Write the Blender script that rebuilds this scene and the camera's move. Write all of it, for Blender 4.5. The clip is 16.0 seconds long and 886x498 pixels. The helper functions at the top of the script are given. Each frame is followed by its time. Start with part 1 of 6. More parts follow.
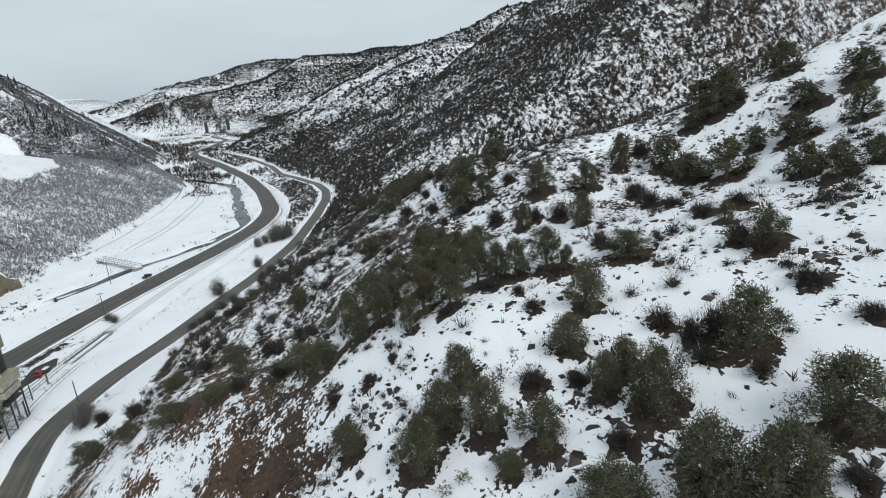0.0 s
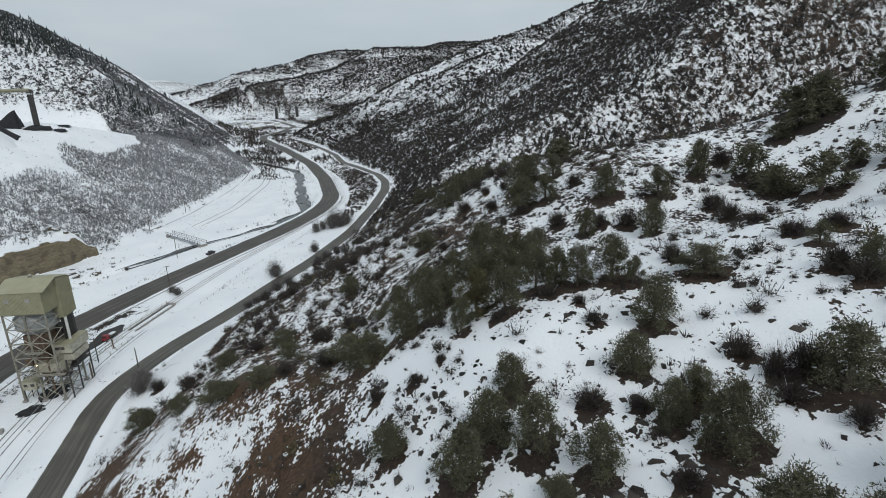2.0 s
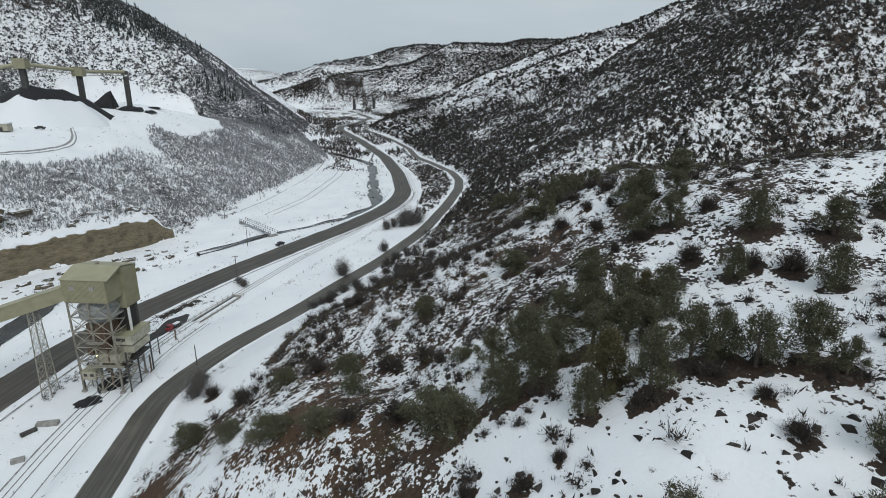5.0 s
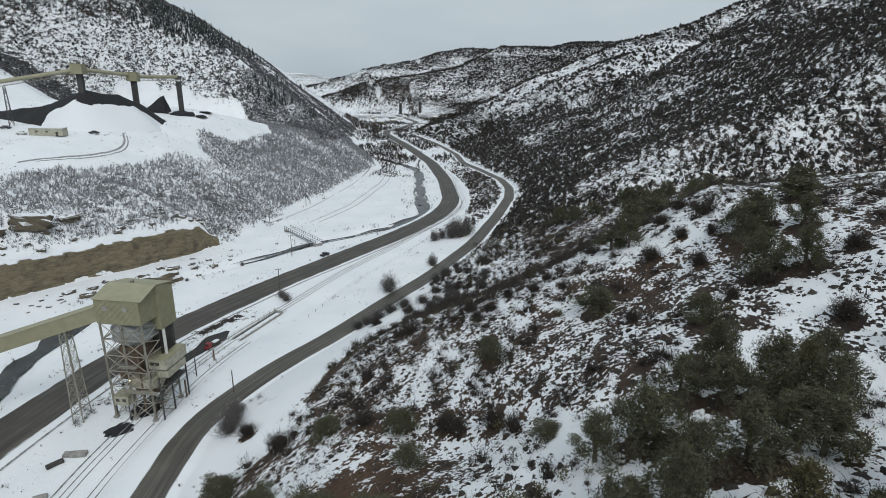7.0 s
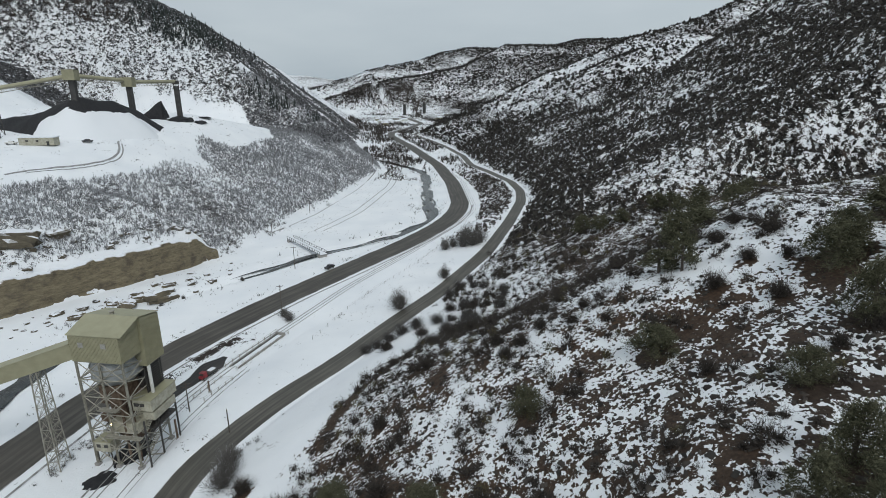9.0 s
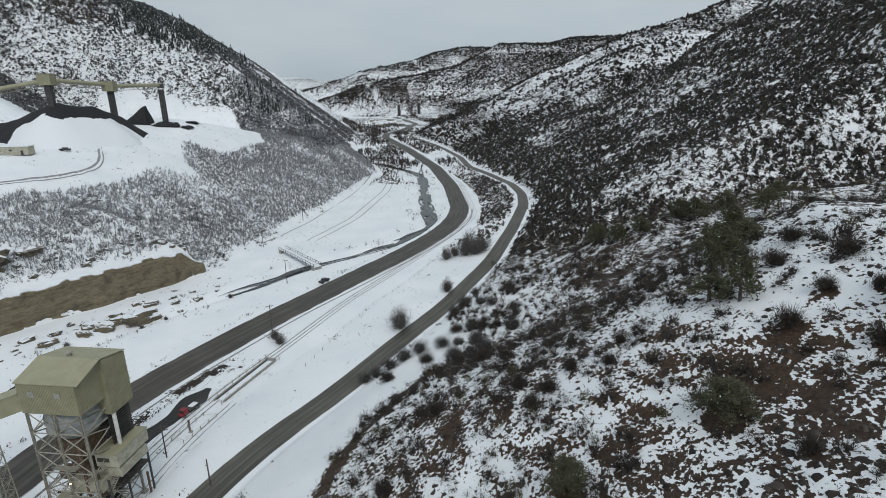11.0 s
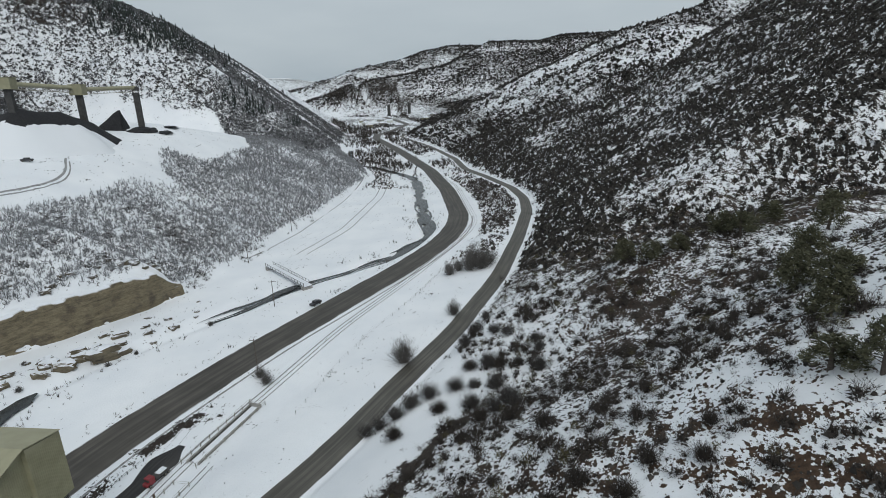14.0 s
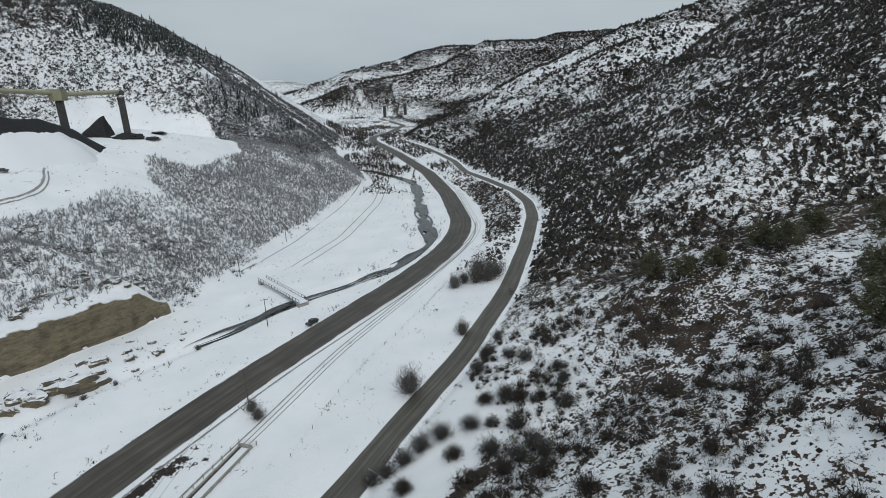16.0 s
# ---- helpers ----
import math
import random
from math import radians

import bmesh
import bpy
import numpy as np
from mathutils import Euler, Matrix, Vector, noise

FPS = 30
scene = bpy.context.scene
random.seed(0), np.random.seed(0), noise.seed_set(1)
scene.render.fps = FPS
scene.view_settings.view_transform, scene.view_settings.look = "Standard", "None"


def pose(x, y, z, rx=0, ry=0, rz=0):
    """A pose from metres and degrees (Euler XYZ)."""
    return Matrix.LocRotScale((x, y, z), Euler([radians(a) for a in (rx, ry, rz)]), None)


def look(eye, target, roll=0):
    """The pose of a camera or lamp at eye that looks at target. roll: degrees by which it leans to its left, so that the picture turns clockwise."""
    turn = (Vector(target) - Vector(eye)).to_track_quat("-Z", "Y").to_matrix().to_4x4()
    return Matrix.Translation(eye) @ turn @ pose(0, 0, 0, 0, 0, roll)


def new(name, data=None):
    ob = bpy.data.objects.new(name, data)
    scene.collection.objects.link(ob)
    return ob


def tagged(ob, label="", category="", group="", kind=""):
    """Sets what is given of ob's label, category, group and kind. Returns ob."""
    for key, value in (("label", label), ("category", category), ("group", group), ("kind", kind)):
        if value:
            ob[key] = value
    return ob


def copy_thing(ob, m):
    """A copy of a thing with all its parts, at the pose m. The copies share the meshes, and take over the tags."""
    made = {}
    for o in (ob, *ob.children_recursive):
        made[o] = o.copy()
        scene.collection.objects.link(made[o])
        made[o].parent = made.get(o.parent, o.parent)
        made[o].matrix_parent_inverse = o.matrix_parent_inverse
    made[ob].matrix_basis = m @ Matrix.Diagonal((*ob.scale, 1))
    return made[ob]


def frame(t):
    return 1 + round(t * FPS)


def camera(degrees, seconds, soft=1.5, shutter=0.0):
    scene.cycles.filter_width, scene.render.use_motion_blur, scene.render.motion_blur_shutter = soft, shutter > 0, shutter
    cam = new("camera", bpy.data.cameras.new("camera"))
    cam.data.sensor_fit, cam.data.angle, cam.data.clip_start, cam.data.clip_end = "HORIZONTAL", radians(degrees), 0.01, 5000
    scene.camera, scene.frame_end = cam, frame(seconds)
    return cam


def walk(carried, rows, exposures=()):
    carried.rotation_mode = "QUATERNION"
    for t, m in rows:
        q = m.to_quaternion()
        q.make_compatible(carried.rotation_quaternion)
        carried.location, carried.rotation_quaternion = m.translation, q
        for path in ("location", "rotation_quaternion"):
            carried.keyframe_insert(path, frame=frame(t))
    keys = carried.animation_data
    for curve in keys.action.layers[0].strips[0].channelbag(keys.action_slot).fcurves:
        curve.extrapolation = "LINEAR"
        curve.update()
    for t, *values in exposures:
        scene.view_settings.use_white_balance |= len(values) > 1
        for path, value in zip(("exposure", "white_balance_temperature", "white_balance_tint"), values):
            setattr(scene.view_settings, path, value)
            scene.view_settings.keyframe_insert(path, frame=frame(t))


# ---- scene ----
cam = camera(80.05, 16.0, 0.6)
PATH = [
    (0, look((-0.03, 0.04, 79.81), (82.20, 275.36, -6.44), -3.58)),
    (0.5, look((0.20, 0.53, 79.16), (63.11, 281.11, -6.40), -2.89)),
    (1, look((0.23, 0.99, 79.04), (57.15, 282.75, -6.81), -2.17)),
    (1.5, look((0.32, 1.94, 79.37), (54.16, 284.06, -7.29), -1.61)),
    (2.5, look((0.15, 4.69, 79.16), (51.47, 287.08, -8.12), -0.49)),
    (3.5, look((-0.11, 10.21, 78.95), (39.45, 294.19, -9.31), 0.19)),
    (4.5, look((-1.57, 17.11, 78.79), (23.24, 302.49, -10.33), 0.87)),
    (7, look((-6.44, 37.08, 78.97), (-13.18, 324.00, -8.39), 1.06)),
    (8, look((-8.51, 44.72, 79.17), (-17.57, 331.48, -8.49), 0.59)),
    (9, look((-9.78, 52.67, 79.06), (-19.60, 339.49, -8.33), 0.05)),
    (11.5, look((-13.48, 71.88, 79.13), (-20.35, 358.76, -8.34), -0.89)),
    (12.5, look((-15.09, 79.07, 79.57), (-20.21, 365.90, -8.18), -1.13)),
    (14.5, look((-18.90, 94.41, 79.47), (-20.87, 381.17, -8.65), -1.50)),
    (16, look((-21.06, 105.71, 79.58), (-21.98, 392.54, -8.30), -2.06)),
]
walk(cam, PATH, [(0, 0.62), (0.6, 0.42), (1.5, 0.38), (8, 0.34), (16, 0.23)])


# ---- world, sun, exposure ----
world = bpy.data.worlds.new("overcast_sky")
scene.world = world
world.use_nodes = True
wn, wl = world.node_tree.nodes, world.node_tree.links
sky = wn.new("ShaderNodeTexSky")
sky.sky_type, sky.sun_disc = "NISHITA", False
sky.sun_elevation, sky.sun_rotation = radians(42), radians(200)
sky.air_density, sky.dust_density, sky.ozone_density = 1.0, 4.0, 1.0
grey = wn.new("ShaderNodeHueSaturation")
grey.inputs["Saturation"].default_value = 0.22
cloud_noise = wn.new("ShaderNodeTexNoise")
cloud_noise.inputs["Scale"].default_value = 2.2
cloud_noise.inputs["Detail"].default_value = 5
coords = wn.new("ShaderNodeTexCoord")
squash = wn.new("ShaderNodeMapping")
squash.inputs["Scale"].default_value = (1, 1, 4)
cloud_ramp = wn.new("ShaderNodeValToRGB")
cloud_ramp.color_ramp.elements[0].position, cloud_ramp.color_ramp.elements[0].color = 0.3, (3.42, 4.02, 4.46, 1)
cloud_ramp.color_ramp.elements[1].position, cloud_ramp.color_ramp.elements[1].color = 0.75, (4.3, 4.88, 5.24, 1)
cover = wn.new("ShaderNodeMix")
cover.data_type = "RGBA"
cover.inputs["Factor"].default_value = 0.9
wl.new(coords.outputs["Generated"], squash.inputs["Vector"])
wl.new(squash.outputs["Vector"], cloud_noise.inputs["Vector"])
wl.new(cloud_noise.outputs["Fac"], cloud_ramp.inputs["Fac"])
wl.new(sky.outputs["Color"], grey.inputs["Color"])
wl.new(grey.outputs["Color"], cover.inputs["A"])
wl.new(cloud_ramp.outputs["Color"], cover.inputs["B"])
wl.new(cover.outputs["Result"], wn["Background"].inputs["Color"])
wn["Background"].inputs["Strength"].default_value = 0.1

sun = new("sun", bpy.data.lights.new("sun", "SUN"))
sun.data.energy, sun.data.angle, sun.data.color = 0.9, radians(25), (0.98, 0.98, 0.95)
sun.matrix_world = look((60, -160, 200), (0, 0, 0))


# ---- small helpers ----
def part(name, bm, material, parent=None, label=""):
    """Links a bmesh as one mesh object under a thing or a part."""
    me = bpy.data.meshes.new(name)
    bm.to_mesh(me)
    bm.free()
    me.materials.append(material)
    ob = new(name, me)
    if parent is not None:
        ob.parent = parent
    if label:
        ob["label"] = label
    return ob


def mesh_of(name, verts, faces, material):
    """A mesh from arrays of corners and of triangles or quads."""
    verts, faces = np.asarray(verts, np.float32), np.asarray(faces, np.int32)
    n = faces.shape[1]
    me = bpy.data.meshes.new(name)
    me.vertices.add(len(verts))
    me.vertices.foreach_set("co", verts.ravel())
    me.loops.add(faces.size)
    me.loops.foreach_set("vertex_index", faces.ravel())
    me.polygons.add(len(faces))
    me.polygons.foreach_set("loop_start", np.arange(0, faces.size, n, dtype=np.int32))
    me.polygons.foreach_set("loop_total", np.full(len(faces), n, np.int32))
    me.update()
    me.validate()
    me.materials.append(material)
    return me


def empty(name, m=None):
    ob = new(name)
    ob.empty_display_size = 0.3
    if m is not None:
        ob.matrix_basis = m
    return ob


def add_box(bm, size, m=None, bevel=0.0):
    made = bmesh.ops.create_cube(bm, size=1.0, matrix=(m or Matrix()) @ Matrix.Diagonal((*size, 1)))
    if bevel:
        edges = list({e for v in made["verts"] for e in v.link_edges})
        bmesh.ops.bevel(bm, geom=edges, offset=bevel, segments=1, affect="EDGES")


def add_bar(bm, a, b, thick, sides=4):
    """A bar of square or round section from a to b."""
    a, b = Vector(a), Vector(b)
    d = b - a
    m = Matrix.Translation((a + b) / 2) @ d.to_track_quat("Z", "Y").to_matrix().to_4x4()
    bmesh.ops.create_cone(bm, cap_ends=True, segments=sides, radius1=thick * 0.62, radius2=thick * 0.62, depth=d.length, matrix=m)


def hash01(i, j, seed):
    h = (i.astype(np.int64) * 374761393 + j.astype(np.int64) * 668265263 + seed * 2246822519) & 0xFFFFFFFF
    h = ((h ^ (h >> 13)) * 1274126177) & 0xFFFFFFFF
    return ((h ^ (h >> 16)) & 0xFFFFFF) / float(0xFFFFFF)


def lattice(x, y, seed):
    """Smooth noise from 0 to 1 with bumps one unit wide."""
    x, y = np.asarray(x, float), np.asarray(y, float)
    i, j = np.floor(x), np.floor(y)
    u, v = x - i, y - j
    u, v = u * u * (3 - 2 * u), v * v * (3 - 2 * v)
    a, b = hash01(i, j, seed), hash01(i + 1, j, seed)
    c, d = hash01(i, j + 1, seed), hash01(i + 1, j + 1, seed)
    return (a * (1 - u) + b * u) * (1 - v) + (c * (1 - u) + d * u) * v


def rough(x, y, size, seed, octaves=4):
    """Layered noise about 0, with the largest bumps of that size in metres."""
    out, amp = 0.0, 1.0
    for k in range(octaves):
        out = out + amp * (lattice(x * 2**k / size + 17.3 * k, y * 2**k / size - 9.1 * k, seed + k) - 0.5)
        amp *= 0.5
    return out


def ease(a, b, v):
    t = np.clip((v - a) / (b - a), 0, 1)
    return t * t * (3 - 2 * t)


LINE_Y = np.arange(-1200.0, 9000.0, 2.0)


def line(ys, xs, soft=7):
    """A smooth x for every y, from a few bends."""
    raw = np.interp(LINE_Y, ys, xs)
    k = np.exp(-0.5 * (np.arange(-3 * soft, 3 * soft + 1) / soft) ** 2)
    smooth = np.convolve(np.pad(raw, 3 * soft, mode="edge"), k / k.sum(), "valid")
    return lambda y: np.interp(y, LINE_Y, smooth)


# ---- the valley's plan ----
foot_x = line([-300, 150, 190, 233, 262, 293, 341, 388, 424, 511, 572, 640, 700, 900, 1200, 1700, 2500, 5000],
              [-240, -212, -192, -166, -145, -127, -114, -111, -100, -93, -84, -102, -135, -170, -215, -420, -900, -2500], 4)
lane_x = line([-300, 60, 95, 119, 138, 154, 170, 191, 214, 244, 298, 354, 405, 440, 485, 545, 595, 675, 758, 820, 950, 1200, 1700, 2500, 5000],
              [-50, -58, -62, -64, -66, -62, -55, -43, -33, -18, 3, 19, 31, 34, 31, 16, 0, -8, -27, -44, -88, -70, -180, -500, -2000], 3)
highway_x = line([-300, 60, 143, 170, 195, 240, 288, 322, 360, 390, 422, 508, 615, 780, 945, 1000, 1100, 1240, 1500, 1800],
                 [-122, -114, -109, -106, -99.5, -80, -55, -37, -21, -13, -10, -17, -34, -78, -128, -133, -112, -98, -180, -300], 4)
rail_x = line([-300, 60, 128, 167, 195, 216, 258, 301, 350, 380, 408, 515, 686, 800, 945],
              [-78, -78, -84, -83, -76.5, -69, -55.5, -36.5, -17, -6, 0, -8, -46, -76, -118], 4)
river_x = line([-300, 120, 159, 172, 221, 244, 274, 292, 305, 326, 347, 365, 384, 422, 511, 575, 631, 682, 900, 1200],
               [-150, -125, -127, -134, -138, -123, -102, -91, -79, -58, -40, -33, -26, -33, -40, -46, -80, -125, -160, -190], 3)
lane_z = line([-300, 300, 360, 440, 520, 700, 1200], [3, 3, 5, 7, 5, 3.5, 6], 8)
floor_z = line([-300, 600, 1200, 2500, 6000], [0, 0, 5, 22, 60], 20)


def ridge_top(x, y, crest, fall):
    """The height of a ridge that falls away evenly on both sides of its crest line."""
    top = np.full(np.broadcast(x, y).shape, -999.0)
    for (ax, ay, az), (bx, by, bz) in zip(crest, crest[1:]):
        ex, ey = bx - ax, by - ay
        k = np.clip(((x - ax) * ex + (y - ay) * ey) / (ex * ex + ey * ey), 0, 1)
        d = np.hypot(x - ax - k * ex, y - ay - k * ey)
        top = np.maximum(top, az + (bz - az) * k - fall * np.sqrt(d * d + 900) + 30 * fall)
    return top


MID_RIDGE = [(-470, 1700, 40), (-285, 1734, 92), (-133, 1802, 122), (-33, 1856, 144), (55, 1904, 182), (148, 1948, 222), (323, 1974, 227), (800, 1990, 270)]
BACK_RIDGE = [(-800, 2690, 50), (-590, 2745, 124), (-480, 2817, 166), (-340, 2887, 192), (-122, 3004, 254), (20, 3055, 286), (197, 3098, 304), (900, 3070, 320)]


# x, y, radius and lift of the spur's folds: hollows below nought, swells above
FOLDS = [(12, 192, 32, -6.5), (52, 80, 32, -2), (-4, 96, 16, -8), (194, 350, 60, -14), (100, 208, 32, -6), (44, 240, 18, 7), (-20, 56, 22, -6),
         (76, 80, 24, -8), (36, 88, 16, -4), (68, 122, 26, 3), (120, 112, 38, -2), (70, 205, 26, -4), (110, 215, 35, -4)]


def height(x, y):
    """The height of the ground at arrays of x and y."""
    x, y = np.asarray(x, float), np.asarray(y, float)
    z0 = floor_z(y)
    u, e = x - lane_x(y), foot_x(y) - x
    # valley floor, rising to the lane's bank
    z = z0 + (lane_z(y) - z0) * ease(-34, -5, u) + 0.5 * rough(x, y, 28, 3) * ease(-3, -12, u) * ease(0, -10, e)
    # slope above the lane: cut bank, spur, side draw, big hill
    v = np.maximum(u - 4.5, 0)
    cut = np.where(v < 43, 0.86 * v, 37 + 0.36 * (v - 43))
    spur = np.where(v < 108, 0.51 * v, 55 + (0.02 + 0.24 * ease(170, 105, y)) * (v - 108))
    hill = 0.57 * np.minimum(v, 330) + 0.38 * np.clip(v - 330, 0, 300)
    hill = hill * (1 - 0.20 * ease(520, 860, y)) * (1 - 0.68 * ease(930, 1500, y))
    near, far = ease(128, 84, y), ease(255, 340, y)
    side = (cut * near + spur * (1 - near)) * (1 - far) + hill * far
    side = side * (1 - 0.42 * np.exp(-(((y - 286 - 0.04 * v) / np.where(y < 286, 47, 37)) ** 2)) * ease(6, 50, v))
    side = side * (1 - 0.30 * np.exp(-(((y - 560 - 0.55 * v) / 70) ** 2)) * ease(30, 160, v))
    side = side * (1 - 0.42 * np.exp(-(((y - 1080 - 0.35 * v) / 110) ** 2)) * ease(20, 120, v))
    relief = rough(x, y, 90, 11) * 14 * ease(20, 130, v) * far + rough(x, y, 16, 12) * (1.0 + 0.9 * far) * ease(2, 14, v)
    relief = relief + 3.0 * np.exp(-(((x - 15) / 16) ** 2) - ((y - 60) / 13) ** 2)
    fold = sum(lift * np.exp(-((x - cx) ** 2 + (y - cy) ** 2) / r**2) for cx, cy, r, lift in FOLDS)
    z = z + side + relief + ease(4, 28, u) * fold
    # slope below the mine bench, the bench, and the mountain behind
    w = np.maximum(e, 0)
    crag = 12.0 * ease(0.4, 3.0, e) * ease(150, 185, y) * ease(297, 286, y)
    bench = 50 + 0.075 * (y - 330) - 0.28 * np.clip(y - 455, 0, 400) + 0.02 * w
    open_side = ease(640, 560, y)
    climb = crag * ease(70, 20, w) + (0.56 + 0.05 * open_side) * w
    k = 6.0
    low = -k * np.log(np.exp(-np.minimum(climb, 300) / k) + np.exp(-np.minimum(bench, 300) / k))
    mount = 0.68 * np.maximum(w - 215 - 0.25 * np.abs(y - 380), 0)
    benchy = np.where(w > 0, np.maximum(low, -5) + mount, 0)
    plain = (0.78 * np.minimum(w, 160) + 0.47 * np.clip(w - 160, 0, 260) + 0.3 * np.clip(w - 420, 0, 500)) * (1 - 0.8 * ease(900, 1600, y))
    left = np.where(w > 0, benchy * open_side + plain * (1 - open_side), 0)
    left_relief = rough(x, y, 110, 21) * 16 * ease(15, 120, w) * (1 - open_side * ease(60, 85, w) * ease(300, 200, w) * 0.95)
    left_relief = left_relief + rough(x, y, 14, 22) * 1.4 * ease(3, 16, w) * (1 - 0.85 * open_side * ease(85, 100, w) * ease(260, 210, w))
    z = z + left + left_relief * (w > 0)
    # far ridges across the valley's end
    for cx, cy, sx, sy, h in ((420, 3500, 760, 420, 150), (1250, 2500, 620, 600, 200), (-2300, 5200, 1100, 700, 200), (430, 1600, 300, 330, 50)):
        z = z + h * np.exp(-(((x - cx) / sx) ** 2) - ((y - cy) / sy) ** 2) * (1 + 0.25 * rough(x, y, 420, 31))
    for crest, fall, seed in ((MID_RIDGE, 0.50, 35), (BACK_RIDGE, 0.42, 37)):
        top = ridge_top(x, y, crest, fall)
        z = np.maximum(z, top + ease(10, 90, top) * (26 * rough(x, y, 210, seed, 4) - 6))
    # river bed, road beds
    z = z - 2.2 * np.exp(-(((x - river_x(y)) / 5.0) ** 2) ** 1.5) * ease(900, 700, y)
    d = np.abs(x - highway_x(y))
    k1 = ease(14, 8.5, d) * ease(1900, 1500, y)
    z = z * (1 - k1) + (z0 + 0.55) * k1
    d = np.abs(x - rail_x(y) - 1.5)
    k2 = ease(9, 5.5, d) * ease(900, 800, y)
    z = z * (1 - k2) + (z0 + 0.25) * k2
    d = np.abs(u)
    k3 = ease(7.5, 4.6, d) * ease(1300, 1000, y)
    return z * (1 - k3) + lane_z(y) * k3


def h1(x, y):
    return float(height(np.array([x]), np.array([y]))[0])


# ---- materials ----
def material(name, rough_v=0.8, metal=0.0):
    m = bpy.data.materials.new(name)
    m.use_nodes = True
    b = m.node_tree.nodes["Principled BSDF"]
    b.inputs["Roughness"].default_value, b.inputs["Metallic"].default_value = rough_v, metal
    return m, m.node_tree.nodes, m.node_tree.links, b


def noise_at(n, l, scale, detail=5, stretch=None, rough_v=0.55):
    """A noise in metres, over the world's places."""
    g = n.new("ShaderNodeNewGeometry")
    t = n.new("ShaderNodeTexNoise")
    t.inputs["Scale"].default_value, t.inputs["Detail"].default_value, t.inputs["Roughness"].default_value = scale, detail, rough_v
    if stretch:
        mp = n.new("ShaderNodeMapping")
        mp.inputs["Scale"].default_value = stretch
        l.new(g.outputs["Position"], mp.inputs["Vector"])
        l.new(mp.outputs["Vector"], t.inputs["Vector"])
    else:
        l.new(g.outputs["Position"], t.inputs["Vector"])
    return t.outputs["Fac"]


def ramp(n, l, fac, *stops):
    r = n.new("ShaderNodeValToRGB")
    el = r.color_ramp.elements
    while len(el) < len(stops):
        el.new(0.5)
    for e, (p, c) in zip(el, stops):
        e.position, e.color = p, (*c, 1)
    l.new(fac, r.inputs["Fac"])
    return r.outputs["Color"]


def blend(n, l, fac, a, b):
    m = n.new("ShaderNodeMix")
    m.data_type = "RGBA"
    for key, v in (("Factor", fac), ("A", a), ("B", b)):
        if isinstance(v, (int, float)):
            m.inputs[key].default_value = v
        elif isinstance(v, tuple):
            m.inputs[key].default_value = (*v, 1)
        else:
            l.new(v, m.inputs[key])
    return m.outputs["Result"]


def sums(n, l, op, a, b=0.0, clamp=False):
    m = n.new("ShaderNodeMath")
    m.operation, m.use_clamp = op, clamp
    for k, v in enumerate((a, b)):
        if isinstance(v, (int, float)):
            m.inputs[k].default_value = v
        else:
            l.new(v, m.inputs[k])
    return m.outputs[0]


def bump(n, l, b, fac, strength, distance):
    k = n.new("ShaderNodeBump")
    k.inputs["Strength"].default_value, k.inputs["Distance"].default_value = strength, distance
    l.new(fac, k.inputs["Height"])
    l.new(k.outputs["Normal"], b.inputs["Normal"])


def plain(name, low, high, scale=3.0, rough_v=0.8, metal=0.0, relief=0.0, per_object=0.0):
    """A colour that wanders between two tones, with fine relief."""
    m, n, l, b = material(name, rough_v, metal)
    a = noise_at(n, l, scale, 6)
    col = ramp(n, l, a, (0.35, low), (0.65, high))
    if per_object:
        info = n.new("ShaderNodeObjectInfo")
        hs = n.new("ShaderNodeHueSaturation")
        l.new(sums(n, l, "ADD", sums(n, l, "MULTIPLY", info.outputs["Random"], per_object), 1 - per_object / 2), hs.inputs["Value"])
        l.new(col, hs.inputs["Color"])
        col = hs.outputs["Color"]
    l.new(col, b.inputs["Base Color"])
    if relief:
        bump(n, l, b, noise_at(n, l, scale * 6, 4), 0.5, relief)
    return m


def leafy(name, low, high, snow=0.0, spread=0.25):
    """Foliage or twigs, varied from clump to clump, some clumps holding snow on top."""
    m, n, l, b = material(name, 0.85)
    g = n.new("ShaderNodeNewGeometry")
    o = n.new("ShaderNodeObjectInfo")
    mixv = sums(n, l, "FRACT", sums(n, l, "ADD", g.outputs["Random Per Island"], o.outputs["Random"]))
    col = blend(n, l, mixv, low, high)
    big = noise_at(n, l, 0.06, 3)
    hs = n.new("ShaderNodeHueSaturation")
    l.new(sums(n, l, "ADD", sums(n, l, "MULTIPLY", big, spread * 2), 1 - spread), hs.inputs["Value"])
    l.new(col, hs.inputs["Color"])
    col = hs.outputs["Color"]
    if snow:
        up = n.new("ShaderNodeSeparateXYZ")
        l.new(g.outputs["Normal"], up.inputs["Vector"])
        lots = sums(n, l, "LESS_THAN", sums(n, l, "FRACT", sums(n, l, "MULTIPLY", g.outputs["Random Per Island"], 7.31)), snow)
        fac = sums(n, l, "MULTIPLY", lots, sums(n, l, "GREATER_THAN", up.outputs["Z"], 0.35))
        col = blend(n, l, fac, col, (0.74, 0.77, 0.82))
    l.new(col, b.inputs["Base Color"])
    b.inputs["Specular IOR Level"].default_value = 0.15
    return m


